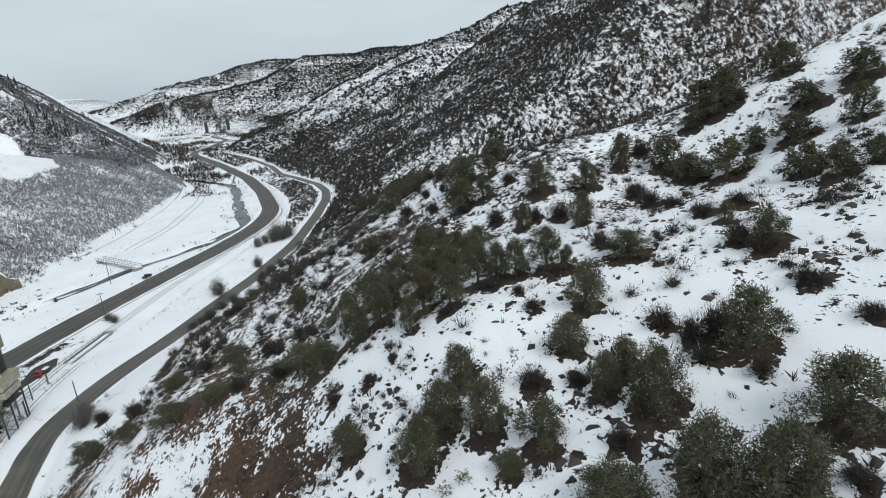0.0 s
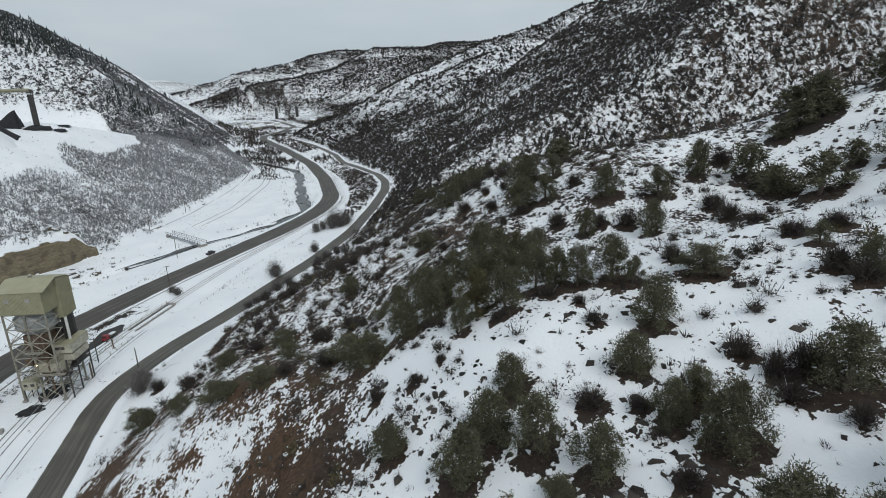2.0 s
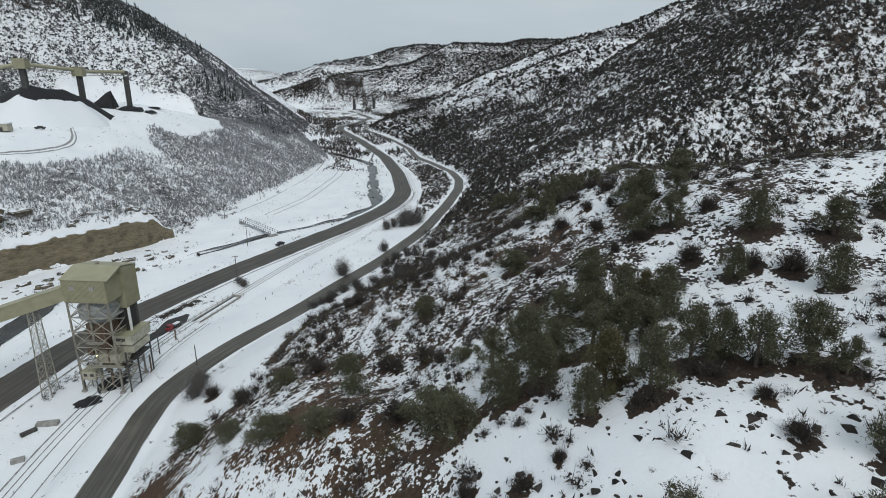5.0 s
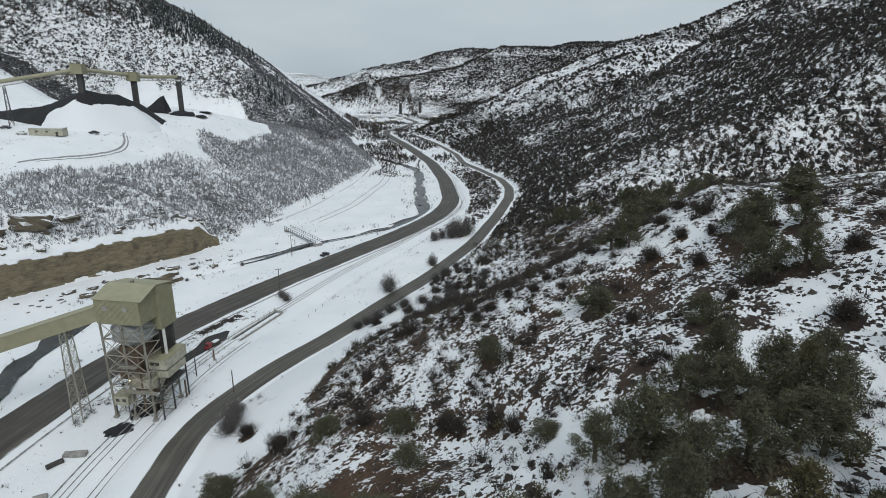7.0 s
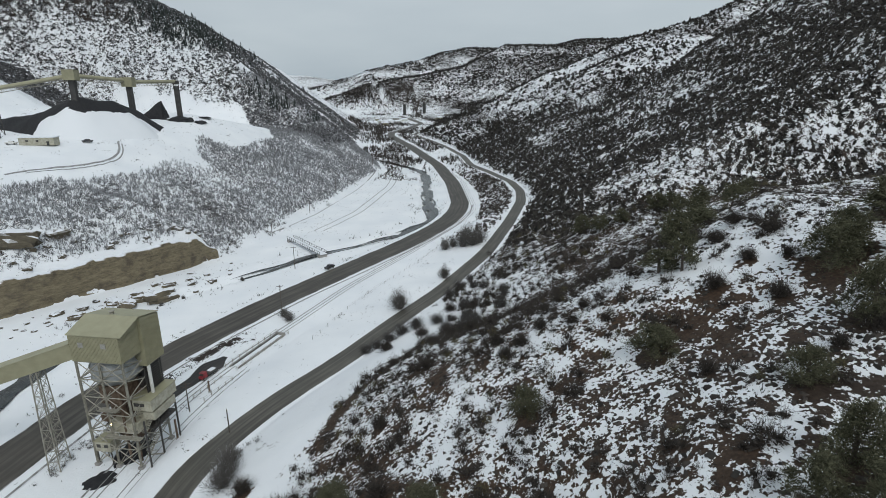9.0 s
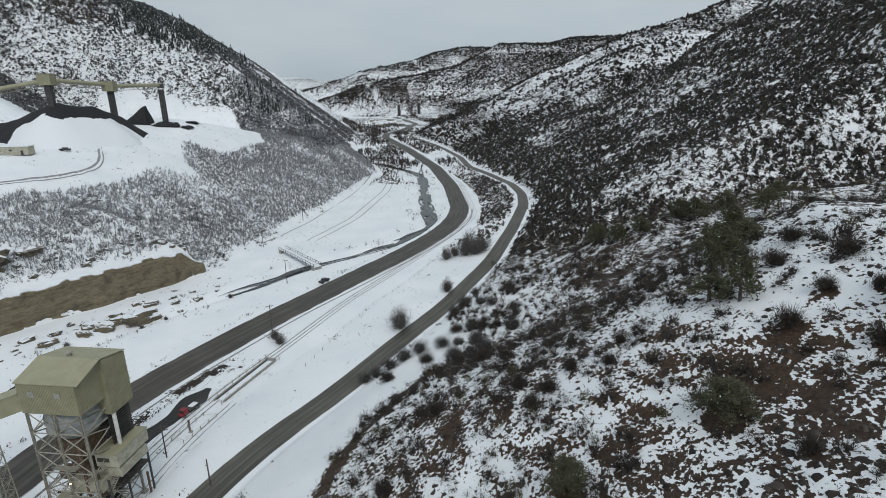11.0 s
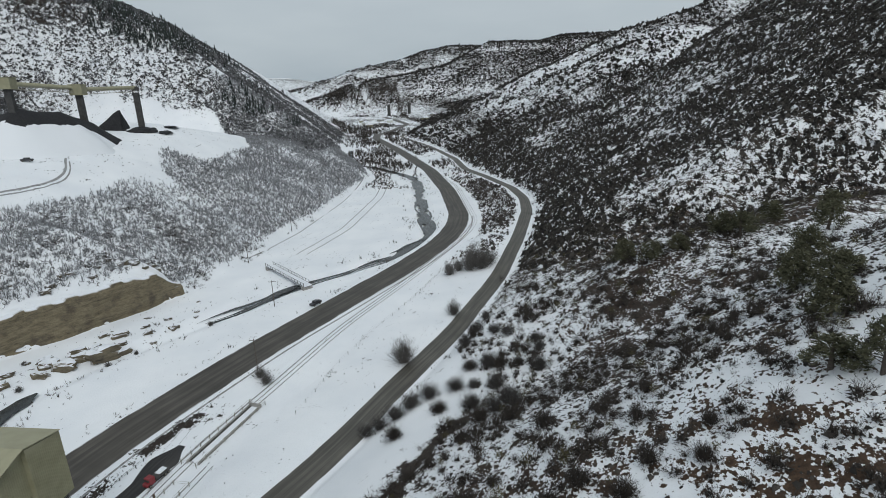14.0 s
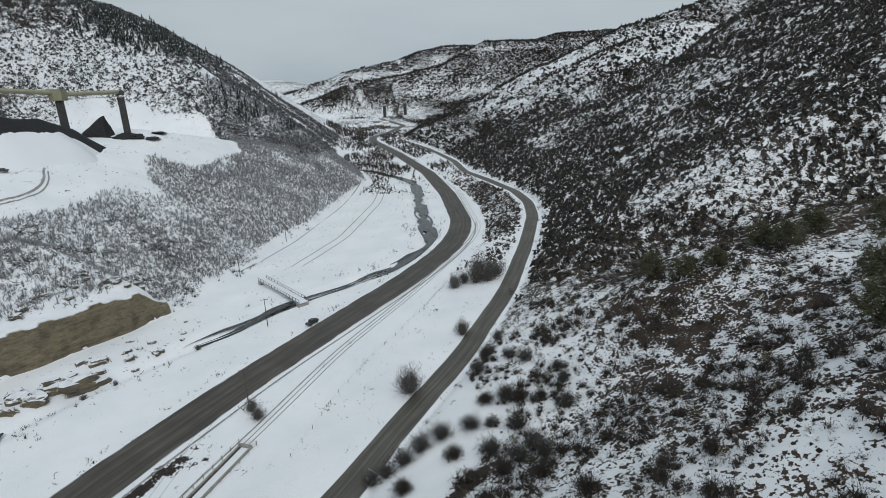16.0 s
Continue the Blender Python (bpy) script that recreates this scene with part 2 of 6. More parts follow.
def ground_material():
    """Snow over red-brown soil: how much soil shows comes from the sheet's own 'bare' values."""
    m, n, l, b = material("snowy_ground", 0.75)
    at = n.new("ShaderNodeAttribute")
    at.attribute_name = "bare"
    hue = n.new("ShaderNodeAttribute")
    hue.attribute_name = "red"
    fine = noise_at(n, l, 1.9, 4, (1.0, 0.8, 1.0), 0.55)
    middle = noise_at(n, l, 0.33, 5, (1.0, 0.8, 1.0), 0.6)
    broad = noise_at(n, l, 0.085, 5, None, 0.6)
    pattern = sums(n, l, "ADD", sums(n, l, "MULTIPLY", fine, 0.36), sums(n, l, "ADD", sums(n, l, "MULTIPLY", middle, 0.38), sums(n, l, "MULTIPLY", broad, 0.26)))
    pattern = sums(n, l, "ADD", sums(n, l, "MULTIPLY", pattern, 4.0), -1.5)
    edge = sums(n, l, "MULTIPLY", sums(n, l, "SUBTRACT", sums(n, l, "ADD", at.outputs["Fac"], pattern), 1.0), 17.0)
    fac = sums(n, l, "ADD", edge, 0.5, True)
    soil_n = noise_at(n, l, 1.6, 8, None, 0.7)
    grey_soil = ramp(n, l, soil_n, (0.3, (0.015, 0.012, 0.0105)), (0.7, (0.054, 0.043, 0.036)))
    red_soil = ramp(n, l, soil_n, (0.3, (0.030, 0.018, 0.011)), (0.7, (0.125, 0.074, 0.044)))
    soil = blend(n, l, hue.outputs["Fac"], grey_soil, red_soil)
    snow = ramp(n, l, noise_at(n, l, 0.05, 6), (0.3, (0.77, 0.795, 0.83)), (0.7, (0.87, 0.885, 0.905)))
    l.new(blend(n, l, fac, snow, soil), b.inputs["Base Color"])
    b.inputs["Specular IOR Level"].default_value = 0.2
    bump(n, l, b, sums(n, l, "ADD", fine, noise_at(n, l, 3.0, 5)), 0.35, 0.35)
    return m


def road_material(name, low, high, along):
    """Wet, sanded asphalt with slush at the edges and darker wheel tracks, laid by the strip's own 'across' value."""
    m, n, l, b = material(name, 0.62)
    at = n.new("ShaderNodeAttribute")
    at.attribute_name = "across"
    coarse, fine = noise_at(n, l, 0.12, 5), noise_at(n, l, 1.6, 6)
    col = ramp(n, l, coarse, (0.35, low), (0.65, high))
    wheel = n.new("ShaderNodeMath")
    wheel.operation = "SINE"
    l.new(sums(n, l, "MULTIPLY", at.outputs["Fac"], along), wheel.inputs[0])
    dark = sums(n, l, "MULTIPLY", sums(n, l, "ADD", wheel.outputs[0], sums(n, l, "MULTIPLY", fine, 0.9)), 0.2, True)
    col = blend(n, l, dark, col, tuple(c * 0.5 for c in low))
    pos = n.new("ShaderNodeSeparateXYZ")
    l.new(n.new("ShaderNodeNewGeometry").outputs["Position"], pos.inputs["Vector"])
    lengthwise = n.new("ShaderNodeCombineXYZ")
    l.new(sums(n, l, "MULTIPLY", at.outputs["Fac"], 5.5), lengthwise.inputs["X"])
    l.new(sums(n, l, "MULTIPLY", pos.outputs["Y"], 0.035), lengthwise.inputs["Y"])
    tracks = n.new("ShaderNodeTexNoise")
    tracks.inputs["Scale"].default_value, tracks.inputs["Detail"].default_value = 1.0, 5
    l.new(lengthwise.outputs["Vector"], tracks.inputs["Vector"])
    worn = ramp(n, l, tracks.outputs["Fac"], (0.40, (0, 0, 0)), (0.62, (0.75, 0.75, 0.75)))
    col = blend(n, l, worn, col, tuple(c * 0.45 for c in low))
    edge = sums(n, l, "ABSOLUTE", at.outputs["Fac"])
    slush = sums(n, l, "MULTIPLY", sums(n, l, "SUBTRACT", sums(n, l, "ADD", edge, sums(n, l, "MULTIPLY", coarse, 0.3)), 1.09), 14.0, True)
    col = blend(n, l, slush, col, (0.62, 0.63, 0.65))
    l.new(col, b.inputs["Base Color"])
    bump(n, l, b, fine, 0.3, 0.03)
    return m


MAT_GROUND = ground_material()
MAT_HIGHWAY = road_material("wet_asphalt", (0.070, 0.062, 0.052), (0.108, 0.096, 0.082), 12.0)
MAT_LANE = road_material("worn_lane_asphalt", (0.096, 0.089, 0.076), (0.140, 0.129, 0.110), 9.0)
MAT_YARD_ROAD = road_material("coal_stained_yard_road", (0.016, 0.015, 0.015), (0.050, 0.045, 0.043), 10.0)
MAT_GREEN = leafy("juniper_foliage", (0.042, 0.038, 0.020), (0.150, 0.132, 0.072), 0.004)
MAT_GREEN_B = leafy("pinyon_foliage", (0.040, 0.042, 0.026), (0.146, 0.144, 0.092), 0.004)
MAT_SHRUB = leafy("bare_brush", (0.028, 0.0245, 0.0225), (0.094, 0.082, 0.073), 0.01)
MAT_VERGE = leafy("verge_shrub_twigs", (0.045, 0.042, 0.040), (0.12, 0.114, 0.11), 0.05)
MAT_FIELD = leafy("field_bush_twigs", (0.075, 0.070, 0.066), (0.19, 0.18, 0.17), 0.05)
MAT_RUSSET = leafy("russet_oak_brush", (0.030, 0.022, 0.017), (0.092, 0.066, 0.050), 0.008)
MAT_HILL = leafy("hillside_scrub", (0.021, 0.0205, 0.0195), (0.072, 0.065, 0.058), 0.05)
MAT_FROST = leafy("frosted_brush", (0.11, 0.11, 0.115), (0.46, 0.47, 0.49), 0.25)
MAT_MOUNTAIN = leafy("mountain_brush_twigs", (0.055, 0.055, 0.058), (0.22, 0.22, 0.226), 0.10)
MAT_FIR = leafy("fir_foliage", (0.020, 0.026, 0.024), (0.075, 0.085, 0.082), 0.12)
MAT_BARK = plain("bark", (0.05, 0.04, 0.032), (0.11, 0.09, 0.075), 6.0)
MAT_TAN = plain("tan_cladding", (0.235, 0.222, 0.140), (0.285, 0.270, 0.175), 0.5, 0.65)
MAT_TAN_ROOF = plain("tan_roof_sheet", (0.285, 0.272, 0.180), (0.335, 0.320, 0.215), 0.4, 0.5)
MAT_STEEL = plain("grey_tan_steel", (0.21, 0.20, 0.165), (0.33, 0.315, 0.265), 1.5, 0.55)
MAT_DARK = plain("dark_steel", (0.03, 0.028, 0.026), (0.07, 0.065, 0.06), 2.0, 0.6)
MAT_COAL = plain("coal", (0.006, 0.006, 0.008), (0.02, 0.02, 0.023), 0.8, 0.75, 0, 0.12)
MAT_RIVER = plain("dark_water", (0.016, 0.02, 0.022), (0.05, 0.052, 0.05), 0.4, 0.25)
MAT_PALE = plain("pale_paint", (0.55, 0.55, 0.52), (0.68, 0.68, 0.65), 1.5, 0.5)
MAT_CONCRETE = plain("concrete", (0.22, 0.21, 0.195), (0.36, 0.35, 0.33), 1.0, 0.85, 0, 0.02)
MAT_BIN = plain("grey_bin_steel", (0.22, 0.235, 0.235), (0.36, 0.375, 0.375), 0.5, 0.45)
MAT_CREAM = plain("weathered_cream_sheet", (0.30, 0.285, 0.22), (0.45, 0.43, 0.345), 0.9, 0.6)
MAT_RUST = plain("rusty_steel", (0.07, 0.042, 0.026), (0.16, 0.115, 0.08), 0.9, 0.75)
MAT_POST = plain("dark_grey_post", (0.035, 0.034, 0.034), (0.06, 0.058, 0.056), 0.5, 0.7)
MAT_SNOW = plain("settled_snow", (0.74, 0.77, 0.81), (0.82, 0.84, 0.87), 0.6, 0.75, 0, 0.05)
MAT_DIRT = plain("churned_snow_dirt", (0.15, 0.145, 0.14), (0.42, 0.42, 0.43), 0.8, 0.8)
MAT_RAIL = plain("dull_rail_steel", (0.17, 0.165, 0.16), (0.42, 0.42, 0.42), 0.6, 0.5)
MAT_RED = plain("red_paint", (0.20, 0.02, 0.025), (0.27, 0.03, 0.035), 1.0, 0.4)
MAT_CAR = plain("dark_car_paint", (0.03, 0.03, 0.034), (0.06, 0.06, 0.066), 1.0, 0.35)
MAT_TYRE = plain("tyre_rubber", (0.015, 0.015, 0.015), (0.03, 0.03, 0.03), 3.0, 0.85)
MAT_LAMP, _n, _l, _b = material("lit_lamp", 0.4)
_b.inputs["Emission Color"].default_value, _b.inputs["Emission Strength"].default_value = (1.0, 0.8, 0.4, 1), 6.0


def cliff_material(name, tone):
    """Bedded tan sandstone, dark seams and stains, with snow lying on the ledges."""
    m, n, l, b = material(name, 0.9)
    beds = noise_at(n, l, 0.9, 6, (0.3, 0.3, 1.7), 0.65)
    stain = noise_at(n, l, 0.22, 6)
    col = ramp(n, l, beds, (0.30, (0.105, 0.086, 0.056)), (0.45, (0.185, 0.153, 0.098)), (0.72, (0.255, 0.215, 0.142)))
    col = blend(n, l, 1.0 - tone, col, (0.045, 0.043, 0.042))
    col = blend(n, l, ramp(n, l, noise_at(n, l, 1.4, 6, (0.5, 0.5, 1.6), 0.7), (0.45, (0, 0, 0)), (0.66, (0.6, 0.6, 0.6))), col, (0.075, 0.062, 0.042))
    col = blend(n, l, ramp(n, l, stain, (0.52, (0, 0, 0)), (0.70, (0.7, 0.7, 0.7))), col, (0.06, 0.05, 0.04))
    g = n.new("ShaderNodeNewGeometry")
    up = n.new("ShaderNodeSeparateXYZ")
    l.new(g.outputs["Normal"], up.inputs["Vector"])
    lie = sums(n, l, "ADD", sums(n, l, "MULTIPLY", up.outputs["Z"], 3.5), sums(n, l, "SUBTRACT", noise_at(n, l, 0.9, 5), 2.35), True)
    l.new(blend(n, l, lie, col, (0.78, 0.80, 0.84)), b.inputs["Base Color"])
    bump(n, l, b, sums(n, l, "ADD", beds, noise_at(n, l, 2.0, 6)), 0.7, 0.4)
    return m


def pile_material():
    """Coal, with snow where the pile's own 'snowy' value says that it lies."""
    m, n, l, b = material("coal_and_snow", 0.8)
    at = n.new("ShaderNodeAttribute")
    at.attribute_name = "snowy"
    p = noise_at(n, l, 0.3, 6, (1, 1, 0.4))
    fac = sums(n, l, "MULTIPLY", sums(n, l, "SUBTRACT", sums(n, l, "ADD", at.outputs["Fac"], p), 1.0), 8.0, True)
    coal = ramp(n, l, noise_at(n, l, 1.2, 5), (0.3, (0.006, 0.006, 0.008)), (0.7, (0.02, 0.02, 0.023)))
    l.new(blend(n, l, fac, coal, (0.78, 0.80, 0.83)), b.inputs["Base Color"])
    bump(n, l, b, noise_at(n, l, 2.0, 5), 0.5, 0.2)
    return m


MAT_CLIFF, MAT_PILE = cliff_material("bedded_sandstone", 1.0), pile_material()
MAT_LEDGE = cliff_material("dark_ledge_rock", 0.5)
MAT_BOULDER = cliff_material("grey_brown_boulder_rock", 0.72)
MAT_WOOD = plain("weathered_wood", (0.06, 0.05, 0.04), (0.12, 0.10, 0.085), 4.0, 0.85)


# ---- ground ----
def spaced(low, high, step, ends, grow=1.12):
    """Even steps between low and high, wider and wider steps out to the ends."""
    mid = list(np.arange(low, high, step))
    for stop, sign in ((ends[0], -1), (ends[1], 1)):
        v, d = (mid[0] if sign < 0 else mid[-1]), step
        out = []
        while (v - stop) * sign < 0:
            d *= grow
            v += sign * d
            out.append(v)
        mid = out[::-1] + mid if sign < 0 else mid + out
    return np.array(mid)


# x, y, height and width of each juniper and pinyon
BANK_TREES = [(41.7, 56.2, 4.2, 5.8), (53.6, 52.3, 3.4, 2.6), (51.3, 43.5, 4.3, 4.3), (15.2, 47.5, 5.1, 4.1), (11.8, 43.6, 5.9, 4.5), (8.4, 40.6, 6.8, 4.9), (14.8, 39.8, 6.8, 4.3), (2.9, 48.8, 4.1, 3.7), (14.6, 34.1, 2.3, 2.9), (18.1, 34.8, 5.1, 4), (26.1, 44.3, 4.8, 4.1), (31.6, 49.6, 6.8, 4.3), (25.1, 36.3, 4.7, 3.2), (28.2, 37.6, 3.6, 3.8), (27.1, 31.9, 6.8, 5.1), (37, 32.4, 6.8, 5.3), (34.7, 22.2, 6.6, 5.8), (27.9, 20.7, 6.7, 5.8), (24.9, 23.7, 6.8, 4.7), (19.2, 25.9, 4.6, 5.1)]
SPUR_TREES = [(50, 96.4, 7.4, 6.3), (44, 125.6, 8.2, 7.5), (55.1, 133.3, 4.8, 7.5), (42.1, 88.2, 6, 4.2), (1.7, 69.9, 4.7, 6.5), (7.4, 70.4, 5.8, 5.6), (48.8, 78.6, 6.8, 4.5), (57.1, 90, 6.6, 5.7)]
CREST_TREES = [(66.8, 93.2, 8.2, 4.9), (72.8, 87.1, 7.9, 7.5), (72.9, 80, 5.2, 6.9), (73.9, 72.7, 8.2, 7.5), (82.7, 75.9, 5.1, 4.2), (88.7, 94.5, 6.6, 7.5), (93.9, 93.8, 5.2, 7), (84.9, 94.8, 3.5, 5.4), (104.9, 91.6, 8.2, 7.5), (96.5, 97.8, 8.2, 7.5), (94.6, 102.3, 6.6, 7.5), (88.2, 61.8, 6.8, 5.2), (93.7, 76.2, 5.6, 7.5), (101.2, 72.1, 6.6, 7.5), (69.8, 55.4, 5.5, 4.8), (68.5, 49.8, 5.1, 5.5), (84.4, 69.9, 5.6, 7.1), (71.7, 47.4, 4, 3.7)]
GROVE_TREES = [(10.9, 70.4, 7.2, 4.7), (13.3, 61.9, 6.6, 3.3), (13.7, 74.1, 6.1, 4.3), (16.2, 65.1, 7.3, 4.4), (19, 61.7, 8.2, 4.2), (24.3, 65.2, 7.5, 4.5), (26.9, 65, 6.3, 3.9), (28.8, 62.2, 6.8, 3.8), (32.7, 61.2, 7.3, 5.2), (34.3, 58.7, 5.7, 2.5), (38.2, 110.7, 8.2, 6.7), (-0, 118.8, 5.3, 4.8), (17.8, 121, 5.5, 6.9), (41.5, 123.5, 8.2, 7.5), (48.6, 119.6, 6.1, 5.3), (42.5, 108.2, 7, 5.6), (27, 103.3, 4.8, 5), (22.9, 90.4, 7.2, 5.6), (17.6, 86.4, 5.8, 4.5), (20.8, 83.7, 5.9, 5.1), (12.4, 80.9, 7.1, 6.5), (24.7, 82.9, 8.2, 5.2), (27.7, 83.7, 8, 4), (18.1, 74.4, 6.8, 5.5)]
GROVE_MORE_TREES = [(21.8, 74.2, 6.9, 5.6), (7.7, 80.5, 6.4, 4.7), (4.9, 90.4, 2.1, 4.1), (-14, 104.9, 4.6, 5.2), (-11.7, 94.7, 4.1, 4.6), (28.4, 80.7, 6.7, 5.2), (23.1, 73.1, 6.3, 5), (33, 88.1, 5.4, 4.4), (-44.3, 108.2, 5.3, 7.5), (-32.5, 96.4, 3.5, 5.6), (-22.9, 86.9, 3.74, 6.8), (-14.9, 81.8, 3.4, 5.7), (-0.6, 73.5, 4.7, 6.4), (-27.8, 113.8, 4, 6.3)]
FLANK_TREES = [(58.2, 222.8, 7.9, 7.5), (29.2, 141.6, 8.2, 5.4), (43.6, 168.6, 5.4, 7.5), (57.7, 136.3, 6.3, 7.5), (33.3, 237.4, 8.1, 7.5), (37.4, 227.5, 6.6, 6.9), (43.5, 225.3, 5.8, 6.9), (55.8, 229, 7.2, 7.5), (62.3, 227.7, 5, 7.5), (72.2, 233, 6.8, 7.5), (71.2, 210.4, 8.2, 7.5), (83.9, 227.2, 5.9, 7.5), (51.3, 187.3, 7.8, 7.5), (34.4, 157.5, 8.2, 7.5), (40.6, 174.2, 7.6, 7.5), (27.1, 146.2, 5.3, 7.2)]
ALL_TREES = BANK_TREES + SPUR_TREES + CREST_TREES + GROVE_TREES + GROVE_MORE_TREES + FLANK_TREES
# x, y, height and width of each large leafless shrub on the slope
NEAR_SHRUBS = [(31.8, 18.7, 1.9, 3.8), (45.5, 28.2, 1.9, 3.7), (35.2, 29.2, 2.5, 3.2), (22.9, 30.3, 2.5, 3.4), (33.7, 33.7, 2, 4.4), (47.4, 35.6, 2.3, 5.4), (36.7, 35.7, 4.2, 4.6), (34.6, 36.5, 4.2, 3.4), (24.1, 39.2, 1.9, 3.3), (34.6, 40.5, 3, 4.2), (20.9, 41.8, 2.9, 4.5), (49.5, 42.9, 3.3, 4.9), (49.7, 46.3, 4, 5.1), (26.6, 53.2, 2.2, 3.7), (59.2, 55.6, 3, 5.2), (6.7, 56.8, 2.1, 2.8), (55, 57.8, 2.9, 6.5), (9.9, 57.8, 1.8, 2), (27, 58, 1.7, 2.4), (2.2, 59.1, 2.1, 3.2), (17.6, 60.8, 1.9, 2.6), (41.8, 62.1, 3.8, 3.6), (24.9, 62.3, 1.9, 3.7), (59.8, 69.3, 2.6, 5.9)]
SPUR_SHRUBS = [(59.6, 74.4, 4.2, 6.5), (-4.5, 77.6, 4, 5.7), (-11.1, 80.9, 3.2, 4.3), (61.6, 81, 4.2, 6.5), (48.5, 85.4, 4.2, 5.6), (45.1, 88.8, 3.9, 4.3), (73.1, 95, 4.2, 5.7), (39.9, 95.8, 4.2, 5), (1.8, 96.4, 4.2, 3.8), (-0.5, 100.9, 4.2, 4.9), (-5.3, 102.2, 4.2, 4.2), (-7.3, 104.2, 4.1, 4.7), (32.7, 107.4, 2.7, 3), (48.6, 108.2, 4, 5), (37.4, 108.5, 3.2, 4.9), (-20.4, 110.3, 3.8, 5.7), (20.5, 111.2, 3.1, 3.5), (-37.8, 118.6, 4.2, 6.5), (34.4, 122.1, 3.7, 5.3), (-48.9, 130.1, 4.2, 6.5), (39.9, 130.8, 3.3, 2.9), (29.9, 131.2, 4.2, 5.5), (-23.6, 132, 4.2, 5.2), (36.3, 134.9, 3.2, 4.8)]
MID_SHRUBS = [(-1.6, 137.1, 4, 3.9), (1.4, 139.6, 3.7, 4.8), (10.5, 140.7, 2.8, 4.1), (42.8, 141.1, 4.2, 6.5), (5.3, 143.4, 3.8, 4.2), (-2.7, 144.6, 3.9, 4.3), (13.8, 146.3, 3.2, 3.7), (37.4, 148.1, 3.9, 6.5), (-16.6, 149.6, 4.2, 6.5), (-12.4, 152.3, 3, 3), (7.8, 154, 4.2, 3.6), (43.7, 155.1, 4.2, 6.5), (39, 160.2, 2.8, 3.7), (12.3, 162.6, 3.6, 4.2), (-2.9, 164.6, 4.2, 6.4), (44.6, 166.8, 2.8, 3.7), (-7, 175, 4.2, 5.9), (-12.4, 180.7, 4.2, 6.5), (-30.2, 185.3, 4.2, 6.5), (-20.8, 193, 4.2, 5.9), (-1.2, 205.8, 3.1, 4.5), (-5.4, 208.6, 4.2, 6.5), (-12.8, 212.7, 4.2, 6.5)]
LANE_SHRUBS = [(-37.5, 194.1, 3.6, 4.4), (-34.6, 195.0, 3.8, 5.4), (-31.1, 197.0, 4.2, 6), (-27.5, 199.5, 4.6, 5.9), (-23.2, 201.8, 4.6, 6), (-16.8, 203.5, 3.8, 5.6), (-13.2, 231.2, 4.4, 6), (-8.1, 211.0, 4.8, 5.8), (-12.6, 201.6, 3.0, 3.6), (-4.6, 231.9, 3.4, 4.4), (-1.5, 226.7, 3.8, 4.9), (-10.1, 241.1, 4.2, 5.4), (-5.8, 251.2, 3.4, 4.5), (-6.3, 186.5, 5.2, 5.1), (-9.3, 183.8, 4.2, 6), (-13.5, 190.4, 4.2, 5.4), (-5.1, 181.5, 4.6, 4.3), (-7.5, 197.8, 4.4, 6), (4.3, 209.3, 4.2, 4.1), (2.8, 199.4, 4.2, 4.4), (4.4, 215.8, 3.0, 4.3)]
ALL_SHRUBS = NEAR_SHRUBS + SPUR_SHRUBS + MID_SHRUBS


def on_bench(x, y):
    """1 on the levelled mine bench, 0 off it; a tongue of snow runs down between the brush."""
    e = foot_x(y) - x
    edge = 67 - 14 * np.exp(-(((y - 374) / 9) ** 2)) + 12 * np.exp(-(((y - 406) / 11) ** 2)) - 4 * np.exp(-(((y - 320) / 25) ** 2)) + 3 * rough(x, y, 12, 45)
    back = 258 + 12 * ease(480, 560, y) + 6 * rough(x, y, 22, 64, 3)
    end = np.minimum(503 + 1.45 * (e - 78), 593) + 4 * rough(x, y, 18, 65, 3)
    return ease(-2, 2, e - edge) * ease(6, -6, e - back) * ease(2, -2, y - end)


def margin(y):
    """How far the clean snow reaches up from the lane before the brush begins."""
    return 21 * ease(104, 124, y) * ease(240, 198, y)


def shelf_of(x, y):
    """1 on the snowier upper shelf of the spur's flank."""
    u = x - lane_x(y)
    return ease(86, 104, u + 18 * rough(x, y, 20, 54)) * ease(84, 106, y) * ease(240, 205, y)


